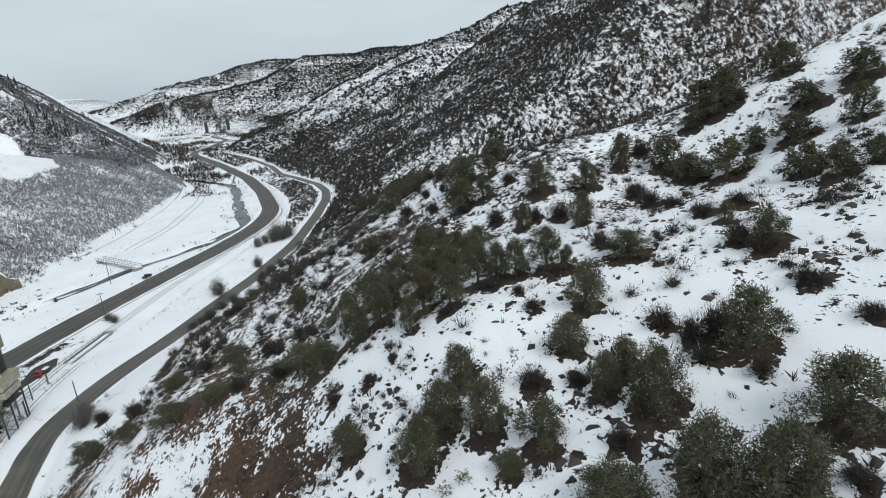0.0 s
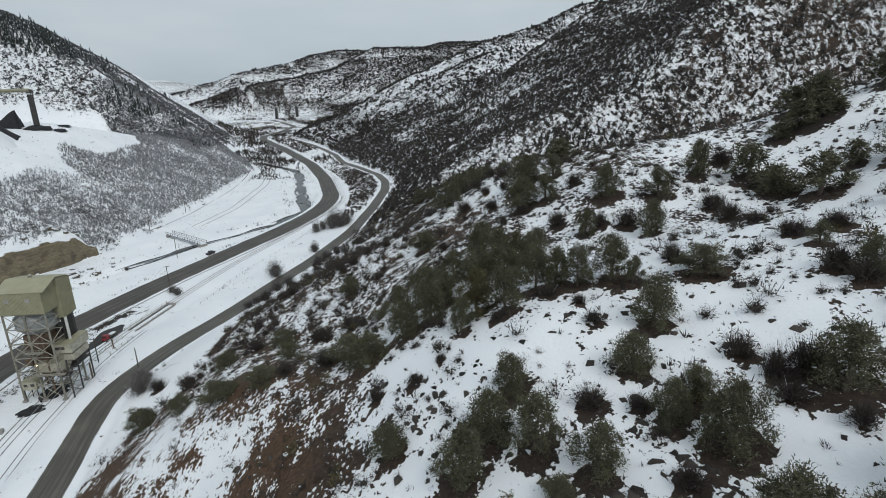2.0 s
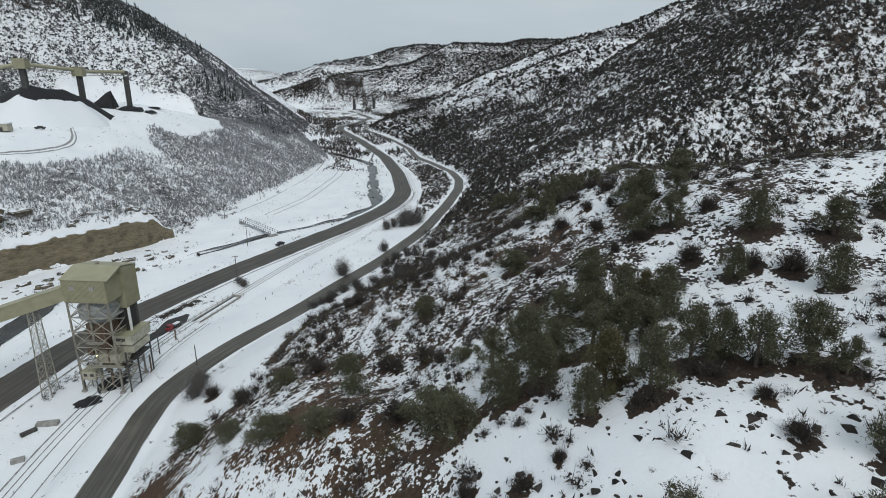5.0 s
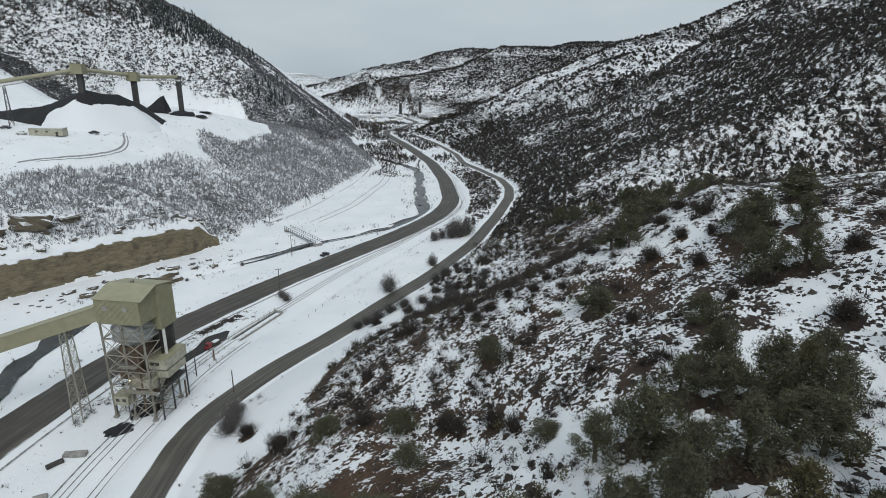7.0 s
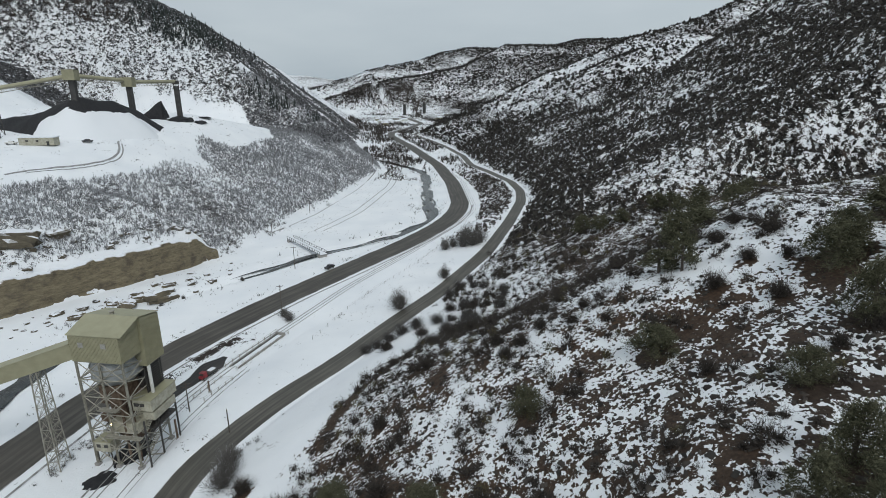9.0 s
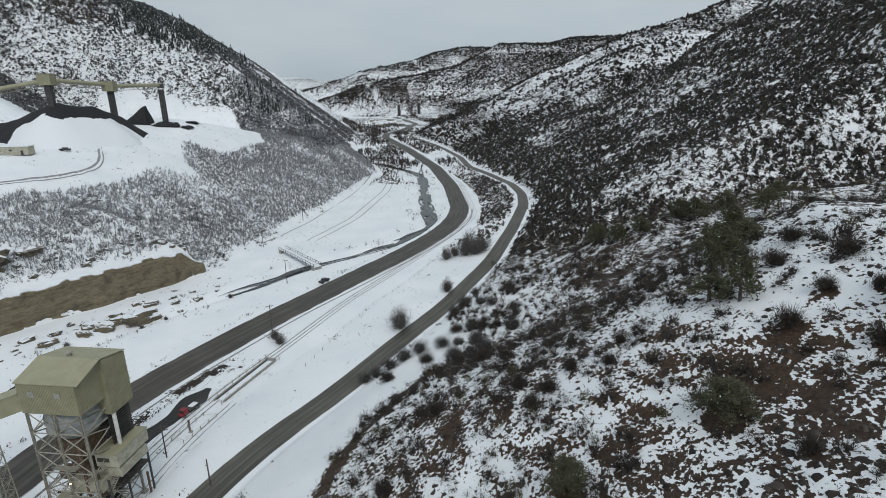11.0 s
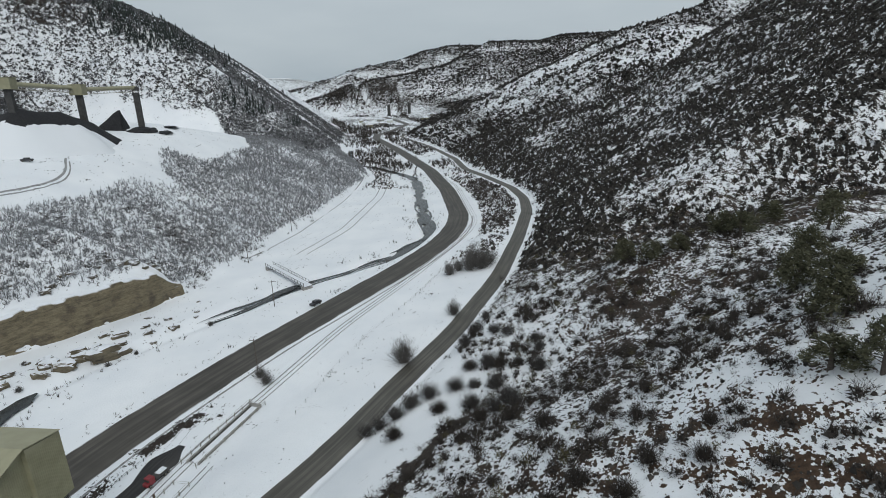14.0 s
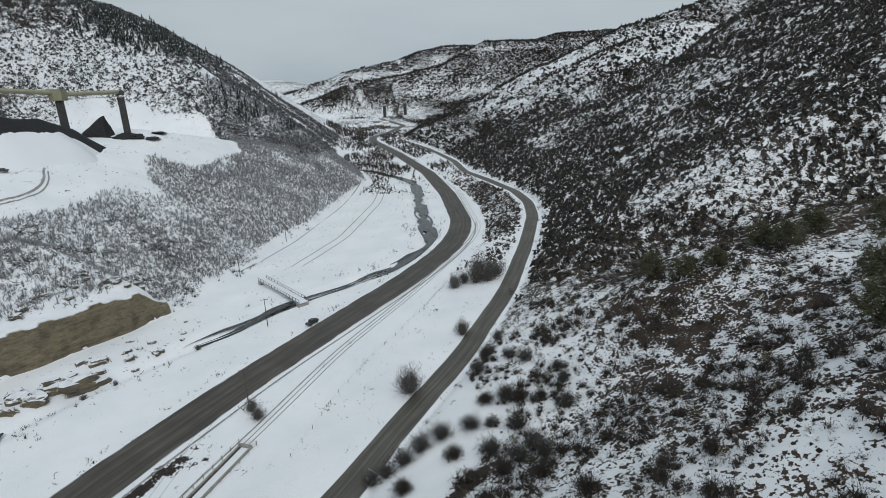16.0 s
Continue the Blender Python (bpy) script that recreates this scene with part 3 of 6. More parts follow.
def bare_soil(x, y, z):
    """How much of the soil the snow leaves bare, 0 to 1."""
    u, e = x - lane_x(y), foot_x(y) - x
    patch = rough(x, y, 30, 41, 3)
    bare = 0.03 + 0.14 * np.maximum(ease(3, 8, u - margin(y)), ease(2, 6, e)) + 0.5 * np.exp(-(((u - margin(y) - 9) / 1.8) ** 2)) * ease(128, 142, y) * ease(200, 180, y) + 0.16 * np.maximum(rough(x, y, 9, 46, 3), 0)
    near = ease(330, 260, y)
    slope = ease(4, 11, u - margin(y) + 5 * rough(x, y, 14, 55, 2))
    bare = bare + slope * (0.29 + 0.30 * patch + 0.05 * ease(40, 80, u)) * near * (1 - 0.6 * ease(58, 22, u + 20 * rough(x, y, 22, 60, 2)) * ease(118, 132, y) * ease(262, 240, y)) + slope * (1 - near) * (0.26 + 0.18 * patch + 0.03 * ease(100, 160, u) + 0.11 * ease(150, 220, u) * ease(460, 400, y) - 0.08 * ease(620, 760, y))
    bare = bare * (1 - 0.5 * np.exp(-((x - 6) ** 2 + (y - 160) ** 2) / 110))
    bare = bare + np.exp(-(((x - highway_x(y) - 10.5) / 2.6) ** 2)) * ease(150, 168, y) * ease(236, 222, y) * (0.42 + 0.9 * rough(x, y, 7, 74, 3))
    cutbank = ease(6, 9, u) * ease(56, 44, u + 6 * rough(x, y, 12, 43)) * ease(120, 98, y)
    bare = bare + cutbank * (0.20 + 0.70 * rough(x, y, 15, 42, 3))
    top = ease(52, 66, u + 10 * rough(x, y, 18, 47)) * ease(104, 80, y + 18 * rough(x, y, 26, 48))
    bare = bare * (1 - top) + top * (0.15 + 0.34 * np.maximum(rough(x, y, 12, 44, 3), -0.3))
    bare = bare - 0.24 * shelf_of(x, y)
    ragged = 0.35 * rough(x, y, 2.5, 49, 2)
    rings = [(p, 0.5) for p in BANK_TREES + SPUR_TREES + CREST_TREES + GROVE_TREES] + [(p, 0.34) for p in NEAR_SHRUBS + SPUR_SHRUBS]
    for (cx, cy, tall, wide), reach in rings:
        d = np.hypot(x - cx, (y - cy + 0.12 * wide)) / (reach * wide)
        bare = np.where(d < 2, np.maximum(bare, 0.90 * ease(1.25, 0.7, d + ragged)), bare)
    bare = bare + ease(5, 20, e) * (0.14 + 0.20 * patch)
    bank = ease(6, 9, x - rail_x(y)) * ease(-5, -8, u) * ease(345, 385, y) * ease(540, 500, y)
    bare = bare + 0.42 * bank
    band = lattice(z / 17 + 0.3 * rough(x, y, 300, 52, 2), y / 900, 53) - 0.5
    bare = bare + (0.03 + 0.20 * ease(900, 1200, y) + band * 0.62) * ease(560, 800, y) * slope + (0.15 - 0.20 * ease(590, 640, y) * ease(170, 120, z) + 0.42 * band) * np.maximum(ease(225, 280, e), ease(575, 625, y) * ease(20, 90, e))
    high = ease(25, 60, z - floor_z(y)) * ease(1250, 1400, y)
    bare = bare * (1 - high) + high * (0.52 + 0.70 * band + 0.30 * rough(x, y, 240, 56, 3))
    bare = bare + 0.55 * np.exp(-(((x + 108) / 22) ** 2) - ((y - 705) / 40) ** 2) + 0.25 * ease(0.1, 0.4, rough(x, y, 60, 57, 3)) * ease(560, 640, y) * ease(1500, 1300, y) * (u < 0) * (e < 0) + (0.28 + 0.5 * rough(x, y, 80, 50, 3)) * ease(840, 940, y) * ease(1900, 1600, y) * (u < 20) * (e < 20)
    bench = on_bench(x, y)
    bare = bare * (1 - bench) + bench * 0.08
    return np.clip(bare, 0, 0.95)


def build_ground():
    gx, gy = spaced(-234, 176, 2.0, (-6500, 6500)), spaced(-24, 470, 2.0, (-1200, 8800), 1.045)
    gx = np.unique(np.concatenate([gx, np.arange(-65.0, 110.0, 2.0)]).round(3))
    gy = np.unique(np.concatenate([gy, np.arange(21.0, 221.0, 2.0)]).round(3))
    X, Y = np.meshgrid(gx, gy)
    Z = height(X, Y)
    nx, ny = len(gx), len(gy)
    idx = np.arange(nx * ny).reshape(ny, nx)
    quads = np.stack([idx[:-1, :-1], idx[:-1, 1:], idx[1:, 1:], idx[1:, :-1]], -1).reshape(-1, 4)
    me = mesh_of("ground", np.stack([X, Y, Z], -1).reshape(-1, 3), quads, MAT_GROUND)
    me.polygons.foreach_set("use_smooth", np.ones(len(quads), bool))
    me.attributes.new("bare", "FLOAT", "POINT").data.foreach_set("value", bare_soil(X, Y, Z).astype(np.float32).ravel())
    u = X - lane_x(Y)
    red = np.clip(0.25 + 0.8 * ease(118, 95, Y) * ease(60, 40, u) * ease(3, 8, u) + 0.7 * rough(X, Y, 45, 51, 3) * ease(5, 20, u), 0, 1) * ease(-5, 5, u)
    red = red * ease(420, 250, Y)
    me.attributes.new("red", "FLOAT", "POINT").data.foreach_set("value", red.astype(np.float32).ravel())
    return tagged(new("ground", me), "snow-covered valley ground with bare red-brown soil on slopes", "ground", kind="structure")


build_ground()


def build_strip(name, centre, low, high, half, mat, lift, step, label, category, zf=None, wobble=0.0, cols=9, closed=None):
    """A road or a river laid along a line, with its 'across' value from -1 to 1."""
    y = np.arange(low, high, step)
    x = centre(y)
    dx = np.gradient(x, y)
    n = np.sqrt(1 + dx * dx)
    across = np.linspace(-1, 1, cols)
    span = closed(y) if closed is not None else 1.0
    w = half * span * np.maximum(1 + wobble * rough(y, y * 0, 9, 61, 3), 0.12)
    w2 = half * span * np.maximum(1 + wobble * rough(y, y * 0, 11, 66, 3), 0.12)
    side = np.where(across[None, :] < 0, w[:, None], w2[:, None]) * across[None, :]
    X = x[:, None] + side / n[:, None]
    Y = y[:, None] - side * (dx / n)[:, None]
    z = (zf(y) if zf is not None else height(x, y))[:, None] + lift - 0.12 * across[None, :] ** 2
    Z = np.broadcast_to(z, X.shape)
    r, c = X.shape
    idx = np.arange(r * c).reshape(r, c)
    quads = np.stack([idx[:-1, :-1], idx[:-1, 1:], idx[1:, 1:], idx[1:, :-1]], -1).reshape(-1, 4)
    me = mesh_of(name, np.stack([X, Y, Z], -1).reshape(-1, 3), quads, mat)
    me.attributes.new("across", "FLOAT", "POINT").data.foreach_set("value", np.broadcast_to(across, X.shape).astype(np.float32).ravel())
    return tagged(new(name, me), label, category, kind="structure")


build_strip("highway", highway_x, -100, 1480, 6.6, MAT_HIGHWAY, 0.16, 3.0, "two-lane asphalt highway cleared of snow", "road", lambda y: floor_z(y) + 0.55, 0.03)
build_strip("lane", lane_x, -100, 1000, 3.5, MAT_LANE, 0.15, 2.5, "narrow grey asphalt lane below the hillside", "road", lane_z, 0.05)
for low, high, half, level, flow in ((60, 224, 3.3, -0.62, lambda y: ease(224, 214, y)), (336, 800, 4.4, -0.32, lambda y: ease(336, 342, y))):
    build_strip("river", river_x, low, high, half, MAT_RIVER, level, 2.0, "shallow dark river between snowy banks", "river", lambda y: floor_z(y) - 0.55, 1.3, closed=flow)
for side, half in ((-4.6, 1.3), (4.2, 1.1)):
    build_strip("river", lambda y, s=side: river_x(y) + s * (0.7 + 0.55 * np.sin(y / 8.0 + s)), 345, 470, half, MAT_RIVER, -0.45, 1.5, "shallow dark river braided round snowy bars", "river", lambda y: floor_z(y) - 0.2, 1.3, closed=lambda y: ease(345, 352, y) * ease(470, 455, y))
for side, half in ((-2.6, 1.0), (2.4, 1.1)):
    build_strip("river", lambda y, s=side: river_x(y) + s * (0.75 + 0.5 * np.sin(y / 5.0 + s)), 266, 343, half, MAT_RIVER, -0.62, 1.0, "shallow dark river braided round snowy bars", "river", lambda y: floor_z(y) - 0.3, 1.3, closed=lambda y: ease(266, 282, y) * ease(345, 338, y))
build_strip("river", lambda y: river_x(y) + 4.5 + 2.5 * np.sin(y / 7.0), 264, 300, 0.9, MAT_RIVER, 0.10, 1.5, "thin dark side channel of the river", "river", lambda y: floor_z(y), 1.2)
build_strip("yard_road", lambda y: rail_x(y) - 5.5, 157, 196, 2.7, MAT_YARD_ROAD, 0.12, 0.8, "black wet coal-stained yard road", "road", lambda y: height(rail_x(y) - 5.5, y), 1.0, closed=lambda y: 0.3 + 0.7 * ease(196, 189, y) * ease(157, 163, y))


# ---- plants ----


def clump(count, size, leaf, flat=1.0, seed=0, hollow=0.55, cone=0.0, slim=0.6, lift=0.3, wild=0.8, lumpy=0.45):
    """Many small leaf blades filling an uneven crown that stands on z = 0."""
    r = np.random.default_rng(seed)
    d = r.normal(size=(count, 3))
    d /= np.linalg.norm(d, axis=1)[:, None]
    lump = 1 + lumpy * (lattice(d[:, 0] * 2.3 + 5, d[:, 1] * 2.3 + d[:, 2] * 1.9, seed) - 0.5) * 2
    rad = (hollow + (1 - hollow) * r.random(count)) * lump
    p = d * rad[:, None] * size * np.array([1, 1, flat])
    p[:, 2] += size * flat
    if cone:
        p[:, :2] *= (1 - cone * np.clip(p[:, 2] / (2 * size * flat), 0, 1))[:, None]
    a = r.normal(size=(count, 3)) * wild + d + np.array([0, 0, lift])
    a /= np.linalg.norm(a, axis=1)[:, None]
    b = np.cross(a, r.normal(size=(count, 3)))
    b /= np.linalg.norm(b, axis=1)[:, None]
    s = leaf * (0.6 + 0.8 * r.random(count))[:, None]
    tri = np.stack([p + a * s, p - a * s * 0.6 + b * s * slim, p - a * s * 0.6 - b * s * slim], 1)
    return tri.reshape(-1, 3), np.arange(count * 3).reshape(-1, 3)


def twiggy(count, size, tall, thick, seed=0):
    """Bare stems that fan up and out from one root."""
    r = np.random.default_rng(seed)
    az, tilt = r.random(count) * 6.283, np.abs(r.normal(size=count)) * 0.55
    way = np.stack([np.cos(az) * np.sin(tilt) * size, np.sin(az) * np.sin(tilt) * size, np.cos(tilt) * tall], -1)
    root = np.stack([np.cos(az), np.sin(az), 0 * az], -1) * size * 0.25 * r.random(count)[:, None]
    start = root + way * (r.random(count) * 0.5)[:, None]
    tip = start + way * (0.45 + 0.5 * r.random(count))[:, None] + r.normal(size=(count, 3)) * size * 0.12
    off = r.normal(size=(count, 3))
    off *= thick / np.linalg.norm(off, axis=1)[:, None]
    tri = np.stack([start - off, start + off, tip], 1)
    return tri.reshape(-1, 3), np.arange(count * 3).reshape(-1, 3)


def strewn(templates, xs, ys, scale, tall, r, sink=0.1):
    """Copies of some templates on the ground at xs, ys, as one list of corners and faces."""
    zs = height(xs, ys) - sink * scale
    pick = r.integers(0, len(templates), len(xs))
    turn = r.random(len(xs)) * 6.283
    vs, fs, base = [], [], 0
    for k, (tv, tf) in enumerate(templates):
        s = np.where(pick == k)[0]
        if not len(s):
            continue
        c, sn = np.cos(turn[s])[:, None], np.sin(turn[s])[:, None]
        x = (tv[:, 0] * c - tv[:, 1] * sn) * scale[s][:, None] + xs[s][:, None]
        y = (tv[:, 0] * sn + tv[:, 1] * c) * scale[s][:, None] + ys[s][:, None]
        z = tv[:, 2][None] * (scale * tall)[s][:, None] + zs[s][:, None]
        vs.append(np.stack([x, y, z], -1).reshape(-1, 3))
        fs.append((tf[None] + (np.arange(len(s)) * len(tv))[:, None, None] + base).reshape(-1, 3))
        base += len(s) * len(tv)
    return np.concatenate(vs), np.concatenate(fs)


def scatter(box, count, density, r):
    """Places in a box, kept by a density from 0 to 1."""
    x = box[0] + (box[1] - box[0]) * r.random(count)
    y = box[2] + (box[3] - box[2]) * r.random(count)
    keep = r.random(count) < density(x, y)
    return x[keep], y[keep]


def brush(name, box, count, density, templates, mat, sizes, tall, label, category, seed):
    r = np.random.default_rng(seed)
    x, y = scatter(box, count, density, r)
    s = sizes[0] + (sizes[1] - sizes[0]) * r.random(len(x)) ** 1.6
    v, f = strewn(templates, x, y, s, tall * (0.75 + 0.5 * r.random(len(x))), r)
    return tagged(new(name, mesh_of(name, v, f, mat)), label, category, kind="stuff")


def up_right(x, y):
    return x - lane_x(y)


def up_left(x, y):
    return foot_x(y) - x


def joined(*pairs):
    """Some templates as one."""
    vs, fs, base = [], [], 0
    for v, f in pairs:
        vs.append(v)
        fs.append(f + base)
        base += len(v)
    return np.concatenate(vs), np.concatenate(fs)


def nub(seed, sides=6, tall=0.8):
    """A small dense hummock of brush or a clod: an uneven dome."""
    r = np.random.default_rng(seed)
    az = (np.arange(sides) + r.random(sides) * 0.8) / sides * 6.283
    low = np.stack([np.cos(az) * (0.7 + 0.6 * r.random(sides)), np.sin(az) * (0.7 + 0.6 * r.random(sides)), 0 * az - 0.25], -1)
    mid = low * (0.55 + 0.4 * r.random(sides))[:, None]
    mid[:, 2] = tall * (0.4 + 0.5 * r.random(sides))
    v = np.concatenate([low, mid, [[0.3 * r.normal(), 0.3 * r.normal(), tall * (0.75 + 0.4 * r.random())]]])
    i = np.arange(sides)
    j = (i + 1) % sides
    f = np.concatenate([np.stack([i, j, j + sides], -1), np.stack([i, j + sides, i + sides], -1), np.stack([i + sides, j + sides, 0 * i + 2 * sides], -1)])
    return v, f


def knoll(seed):
    """The dark heart of a small bush: a lopsided three-sided peak."""
    r = np.random.default_rng(seed)
    az = (np.arange(3) + 0.6 * r.random(3)) * 2.094
    rad = 0.65 + 0.6 * r.random(3)
    v = np.concatenate([np.stack([np.cos(az) * rad, np.sin(az) * rad, 0 * az - 0.3], -1), [[0.3 * r.normal(), 0.3 * r.normal(), 0.7 + 0.5 * r.random()]]])
    return v, np.array([[0, 1, 3], [1, 2, 3], [2, 0, 3]])


SCRUB = [joined(knoll(500 + k), clump(5, 0.85, 0.5, 0.75, 100 + k, 0.5, 0, 0.6, 0.5, 1.2)) for k in range(8)]
SCRUB_FAR = [clump(6, 1.0, 0.8, 0.75, 106 + k, 0.35, 0, 0.7, 0.4, 1.1) for k in range(8)]
MOUNTAIN_TUFT = [clump(4, 1.0, 0.8, 0.75, 190 + k, 0.3, 0, 0.75, 0.5, 1.0) for k in range(8)]
SAGE = [joined(nub(520 + k, 4, 0.5), clump(9, 0.85, 0.2, 0.6, 110 + k, 0.5, 0, 0.35, 0.8, 0.8)) for k in range(6)]
EVERGREEN = [clump(150, 1.0, 0.16, 0.8, 140 + k, 0.3, 0.2, 0.32, 0.7) for k in range(4)]
BUSH = [joined(clump(26, 0.7, 0.15, 0.4, 570 + k, 0.1, 0, 0.3, 0.4, 1.0), clump(48, 0.9, 0.10, 0.66, 115 + k, 0.45, 0, 0.3, 0.7, 1.1), twiggy(20, 0.85, 0.95, 0.018, 120 + k)) for k in range(6)]
BIG_BUSH = [joined(clump(60, 0.7, 0.2, 0.4, 560 + k, 0.1, 0, 0.35, 0.5, 1.0), clump(80, 0.85, 0.15, 0.75, 150 + k, 0.45, 0, 0.14, 0.9, 0.8), twiggy(50, 0.9, 1.2, 0.016, 155 + k)) for k in range(4)]
TWIGS = [twiggy(70, 1.0, 1.6, 0.028, 126 + k) for k in range(6)]
TWIGS_FAR = [twiggy(8, 1.0, 1.5, 0.12, 130 + k) for k in range(6)]


def clean_snow(x, y):
    """1 on the snowier foot of the flank above the lane."""
    return ease(58, 22, up_right(x, y) + 20 * rough(x, y, 22, 60, 2)) * ease(118, 132, y) * ease(262, 240, y)


def low_slope(x, y):
    u = up_right(x, y)
    spur = ease(52, 66, u) * ease(150, 105, y)
    return ease(4, 9, u - margin(y)) * (1 - 0.6 * shelf_of(x, y)) * np.clip(0.55 + 1.2 * rough(x, y, 14, 71, 3), 0.12, 1) * (1 - 0.7 * spur) * (1 - 0.88 * ease(50, 40, u) * ease(112, 98, y)) * ease(330, 300, y)


brush("oak_brush", (-70, 170, 30, 330), 9000, lambda x, y: low_slope(x, y) * (1 - 0.7 * clean_snow(x, y)), BUSH[:3], MAT_SHRUB, (0.8, 2.4), 0.9, "bare grey-brown oak brush on the snowy slope", "brush", 1)
brush("russet_brush", (-70, 170, 30, 330), 8000, low_slope, BUSH[3:], MAT_RUSSET, (0.4, 1.5), 0.8, "russet-brown scrub with dead leaves on the slope", "brush", 2)
brush("evergreen_scrub", (-70, 170, 30, 330), 2600, low_slope, EVERGREEN, MAT_GREEN, (0.5, 1.5), 1.0, "low dark evergreen scrub on the snowy slope", "brush", 12)
brush("large_oak_brush", (-70, 120, 110, 320), 8300, lambda x, y: np.maximum(low_slope(x, y) * np.clip(0.3 + 1.5 * rough(x, y, 20, 59, 3), 0, 1), clean_snow(x, y) * ease(5, 8, up_right(x, y) - margin(y)) * np.clip(0.4 + 1.3 * rough(x, y, 16, 62, 3), 0, 1)), BIG_BUSH, MAT_SHRUB, (1.0, 2.4), 1.1, "large bare grey oak bushes on the slope", "brush", 29)
brush("cut_bank_scrub", (-60, 10, 30, 125), 700, lambda x, y: ease(5, 9, up_right(x, y)) * ease(60, 40, up_right(x, y)) * np.clip(0.2 + 1.3 * rough(x, y, 15, 91, 3), 0, 1), BUSH, MAT_SHRUB, (0.4, 1.6), 0.8, "scrub clinging to the red cut bank", "brush", 13)


def spur_top(x, y):
    u = up_right(x, y)
    return ease(48, 62, u) * ease(230, 190, y) * np.clip(0.26 + 1.5 * rough(x, y, 9, 72, 3), 0, 1)


brush("sagebrush", (-20, 200, 10, 230), 22000, spur_top, SAGE, MAT_HILL, (0.15, 0.7), 0.7, "small dark sagebrush clumps poking through snow", "brush", 3)
brush("bare_shrub", (-10, 150, 15, 200), 5600, lambda x, y: spur_top(x, y) * ease(-0.25, 0.2, rough(x, y, 22, 78, 3)), BIG_BUSH, MAT_SHRUB, (0.7, 2.0), 0.85, "bare grey shrubs among the junipers", "shrub", 14)


def big_hill(x, y):
    u = up_right(x, y)
    return ease(5, 12, u) * ease(270, 320, y + 0.6 * np.maximum(u - 130, 0)) * np.clip(0.84 + 1.3 * rough(x, y, 34, 73, 4) + 0.3 * ease(80, 20, u) + 0.2 * ease(100, 160, u) + 0.15 * ease(150, 220, u) * ease(460, 400, y) - 0.35 * ease(620, 760, y), 0.12, 1)


brush("hill_scrub", (-60, 400, 220, 740), 92000, big_hill, SCRUB, MAT_HILL, (0.5, 2.3), 0.95, "dense dark juniper and oak scrub on the big hill", "brush", 4)
brush("upper_hill_scrub", (-160, 900, 700, 1300), 34000, big_hill, SCRUB_FAR, MAT_HILL, (1.0, 3.2), 0.9, "dark scrub on the upper hill", "brush", 15)
def far_bands(x, y):
    z = height(x, y)
    band = lattice(z / 17 + 0.3 * rough(x, y, 300, 52, 2), y / 900, 53) - 0.5
    return ease(15, 45, z - floor_z(y)) * np.clip(0.58 + 1.1 * rough(x, y, 150, 74, 4) + 1.0 * band, 0.06, 1)


brush("mid_ridge_scrub", (-480, 800, 1300, 1990), 60000, far_bands, SCRUB_FAR, MAT_HILL, (1.4, 3.8), 0.9, "dark scrub and junipers over the snowy ridge beyond the bend", "brush", 5)
brush("far_scrub", (-850, 900, 2250, 3100), 30000, far_bands, SCRUB_FAR, MAT_HILL, (2.5, 6.0), 0.8, "dark scrub dotting far snowy ridges", "brush", 28)


def left_brush(x, y):
    e = up_left(x, y)
    return ease(3, 7, e) * (1 - 0.5 * ease(9, 5, e + 6 * rough(x, y, 14, 70, 2)) * ease(300, 294, y)) * (1 - on_bench(x, y)) * np.clip(0.74 + 0.9 * rough(x, y, 26, 75, 4), 0.1, 1)


brush("frosted_oak_brush", (-235, -80, 172, 640), 108000, left_brush, TWIGS_FAR, MAT_FROST, (0.7, 1.4), 1.35, "frost-whitened oak brush covering the slope below the mine bench", "brush", 6)


def mountain(x, y):
    z = height(x, y)
    band = lattice(z / 11 + 0.4 * rough(x, y, 260, 52, 2), y / 900, 53) - 0.5
    return left_brush(x, y) * np.maximum(ease(205, 235, up_left(x, y)), ease(540, 580, y) * ease(-6, 14, up_left(x, y))) * np.clip(0.92 + 0.8 * band + 0.5 * rough(x, y, 90, 79, 3), 0.5, 1) * (1 - ease(590, 640, y) * ease(170, 120, z) * np.clip(0.45 + 1.6 * rough(y + 0.4 * x, x * 0.15, 34, 85, 3), 0, 0.85))


brush("mountain_brush", (-600, -130, 440, 1000), 220000, mountain, MOUNTAIN_TUFT, MAT_MOUNTAIN, (0.6, 1.9), 0.95, "frosted grey brush in bands on the mountain side", "brush", 7)


def fir(seed, tiers=7):
    """A narrow fir: tiers of drooping sprays."""
    r = np.random.default_rng(seed)
    out = []
    for k in range(tiers):
        h, w = k / tiers, 1 - k / tiers
        n = 9
        az = np.arange(n) / n * 6.283 + r.random() * 6
        rad = 0.20 * (w + 0.12) * (0.75 + 0.5 * r.random(n))
        tip = np.stack([np.cos(az) * rad, np.sin(az) * rad, 0 * az + h + 0.02], -1)
        side = np.stack([-np.sin(az), np.cos(az), 0 * az], -1) * 0.06 * (w + 0.2)
        up = np.stack([0 * az, 0 * az, 0 * az + h + 0.24], -1)
        out.append(np.stack([tip - side, tip + side, up], 1).reshape(-1, 3))
    v = np.concatenate(out)
    return v, np.arange(len(v)).reshape(-1, 3)


FIRS = [fir(300 + k) for k in range(4)]


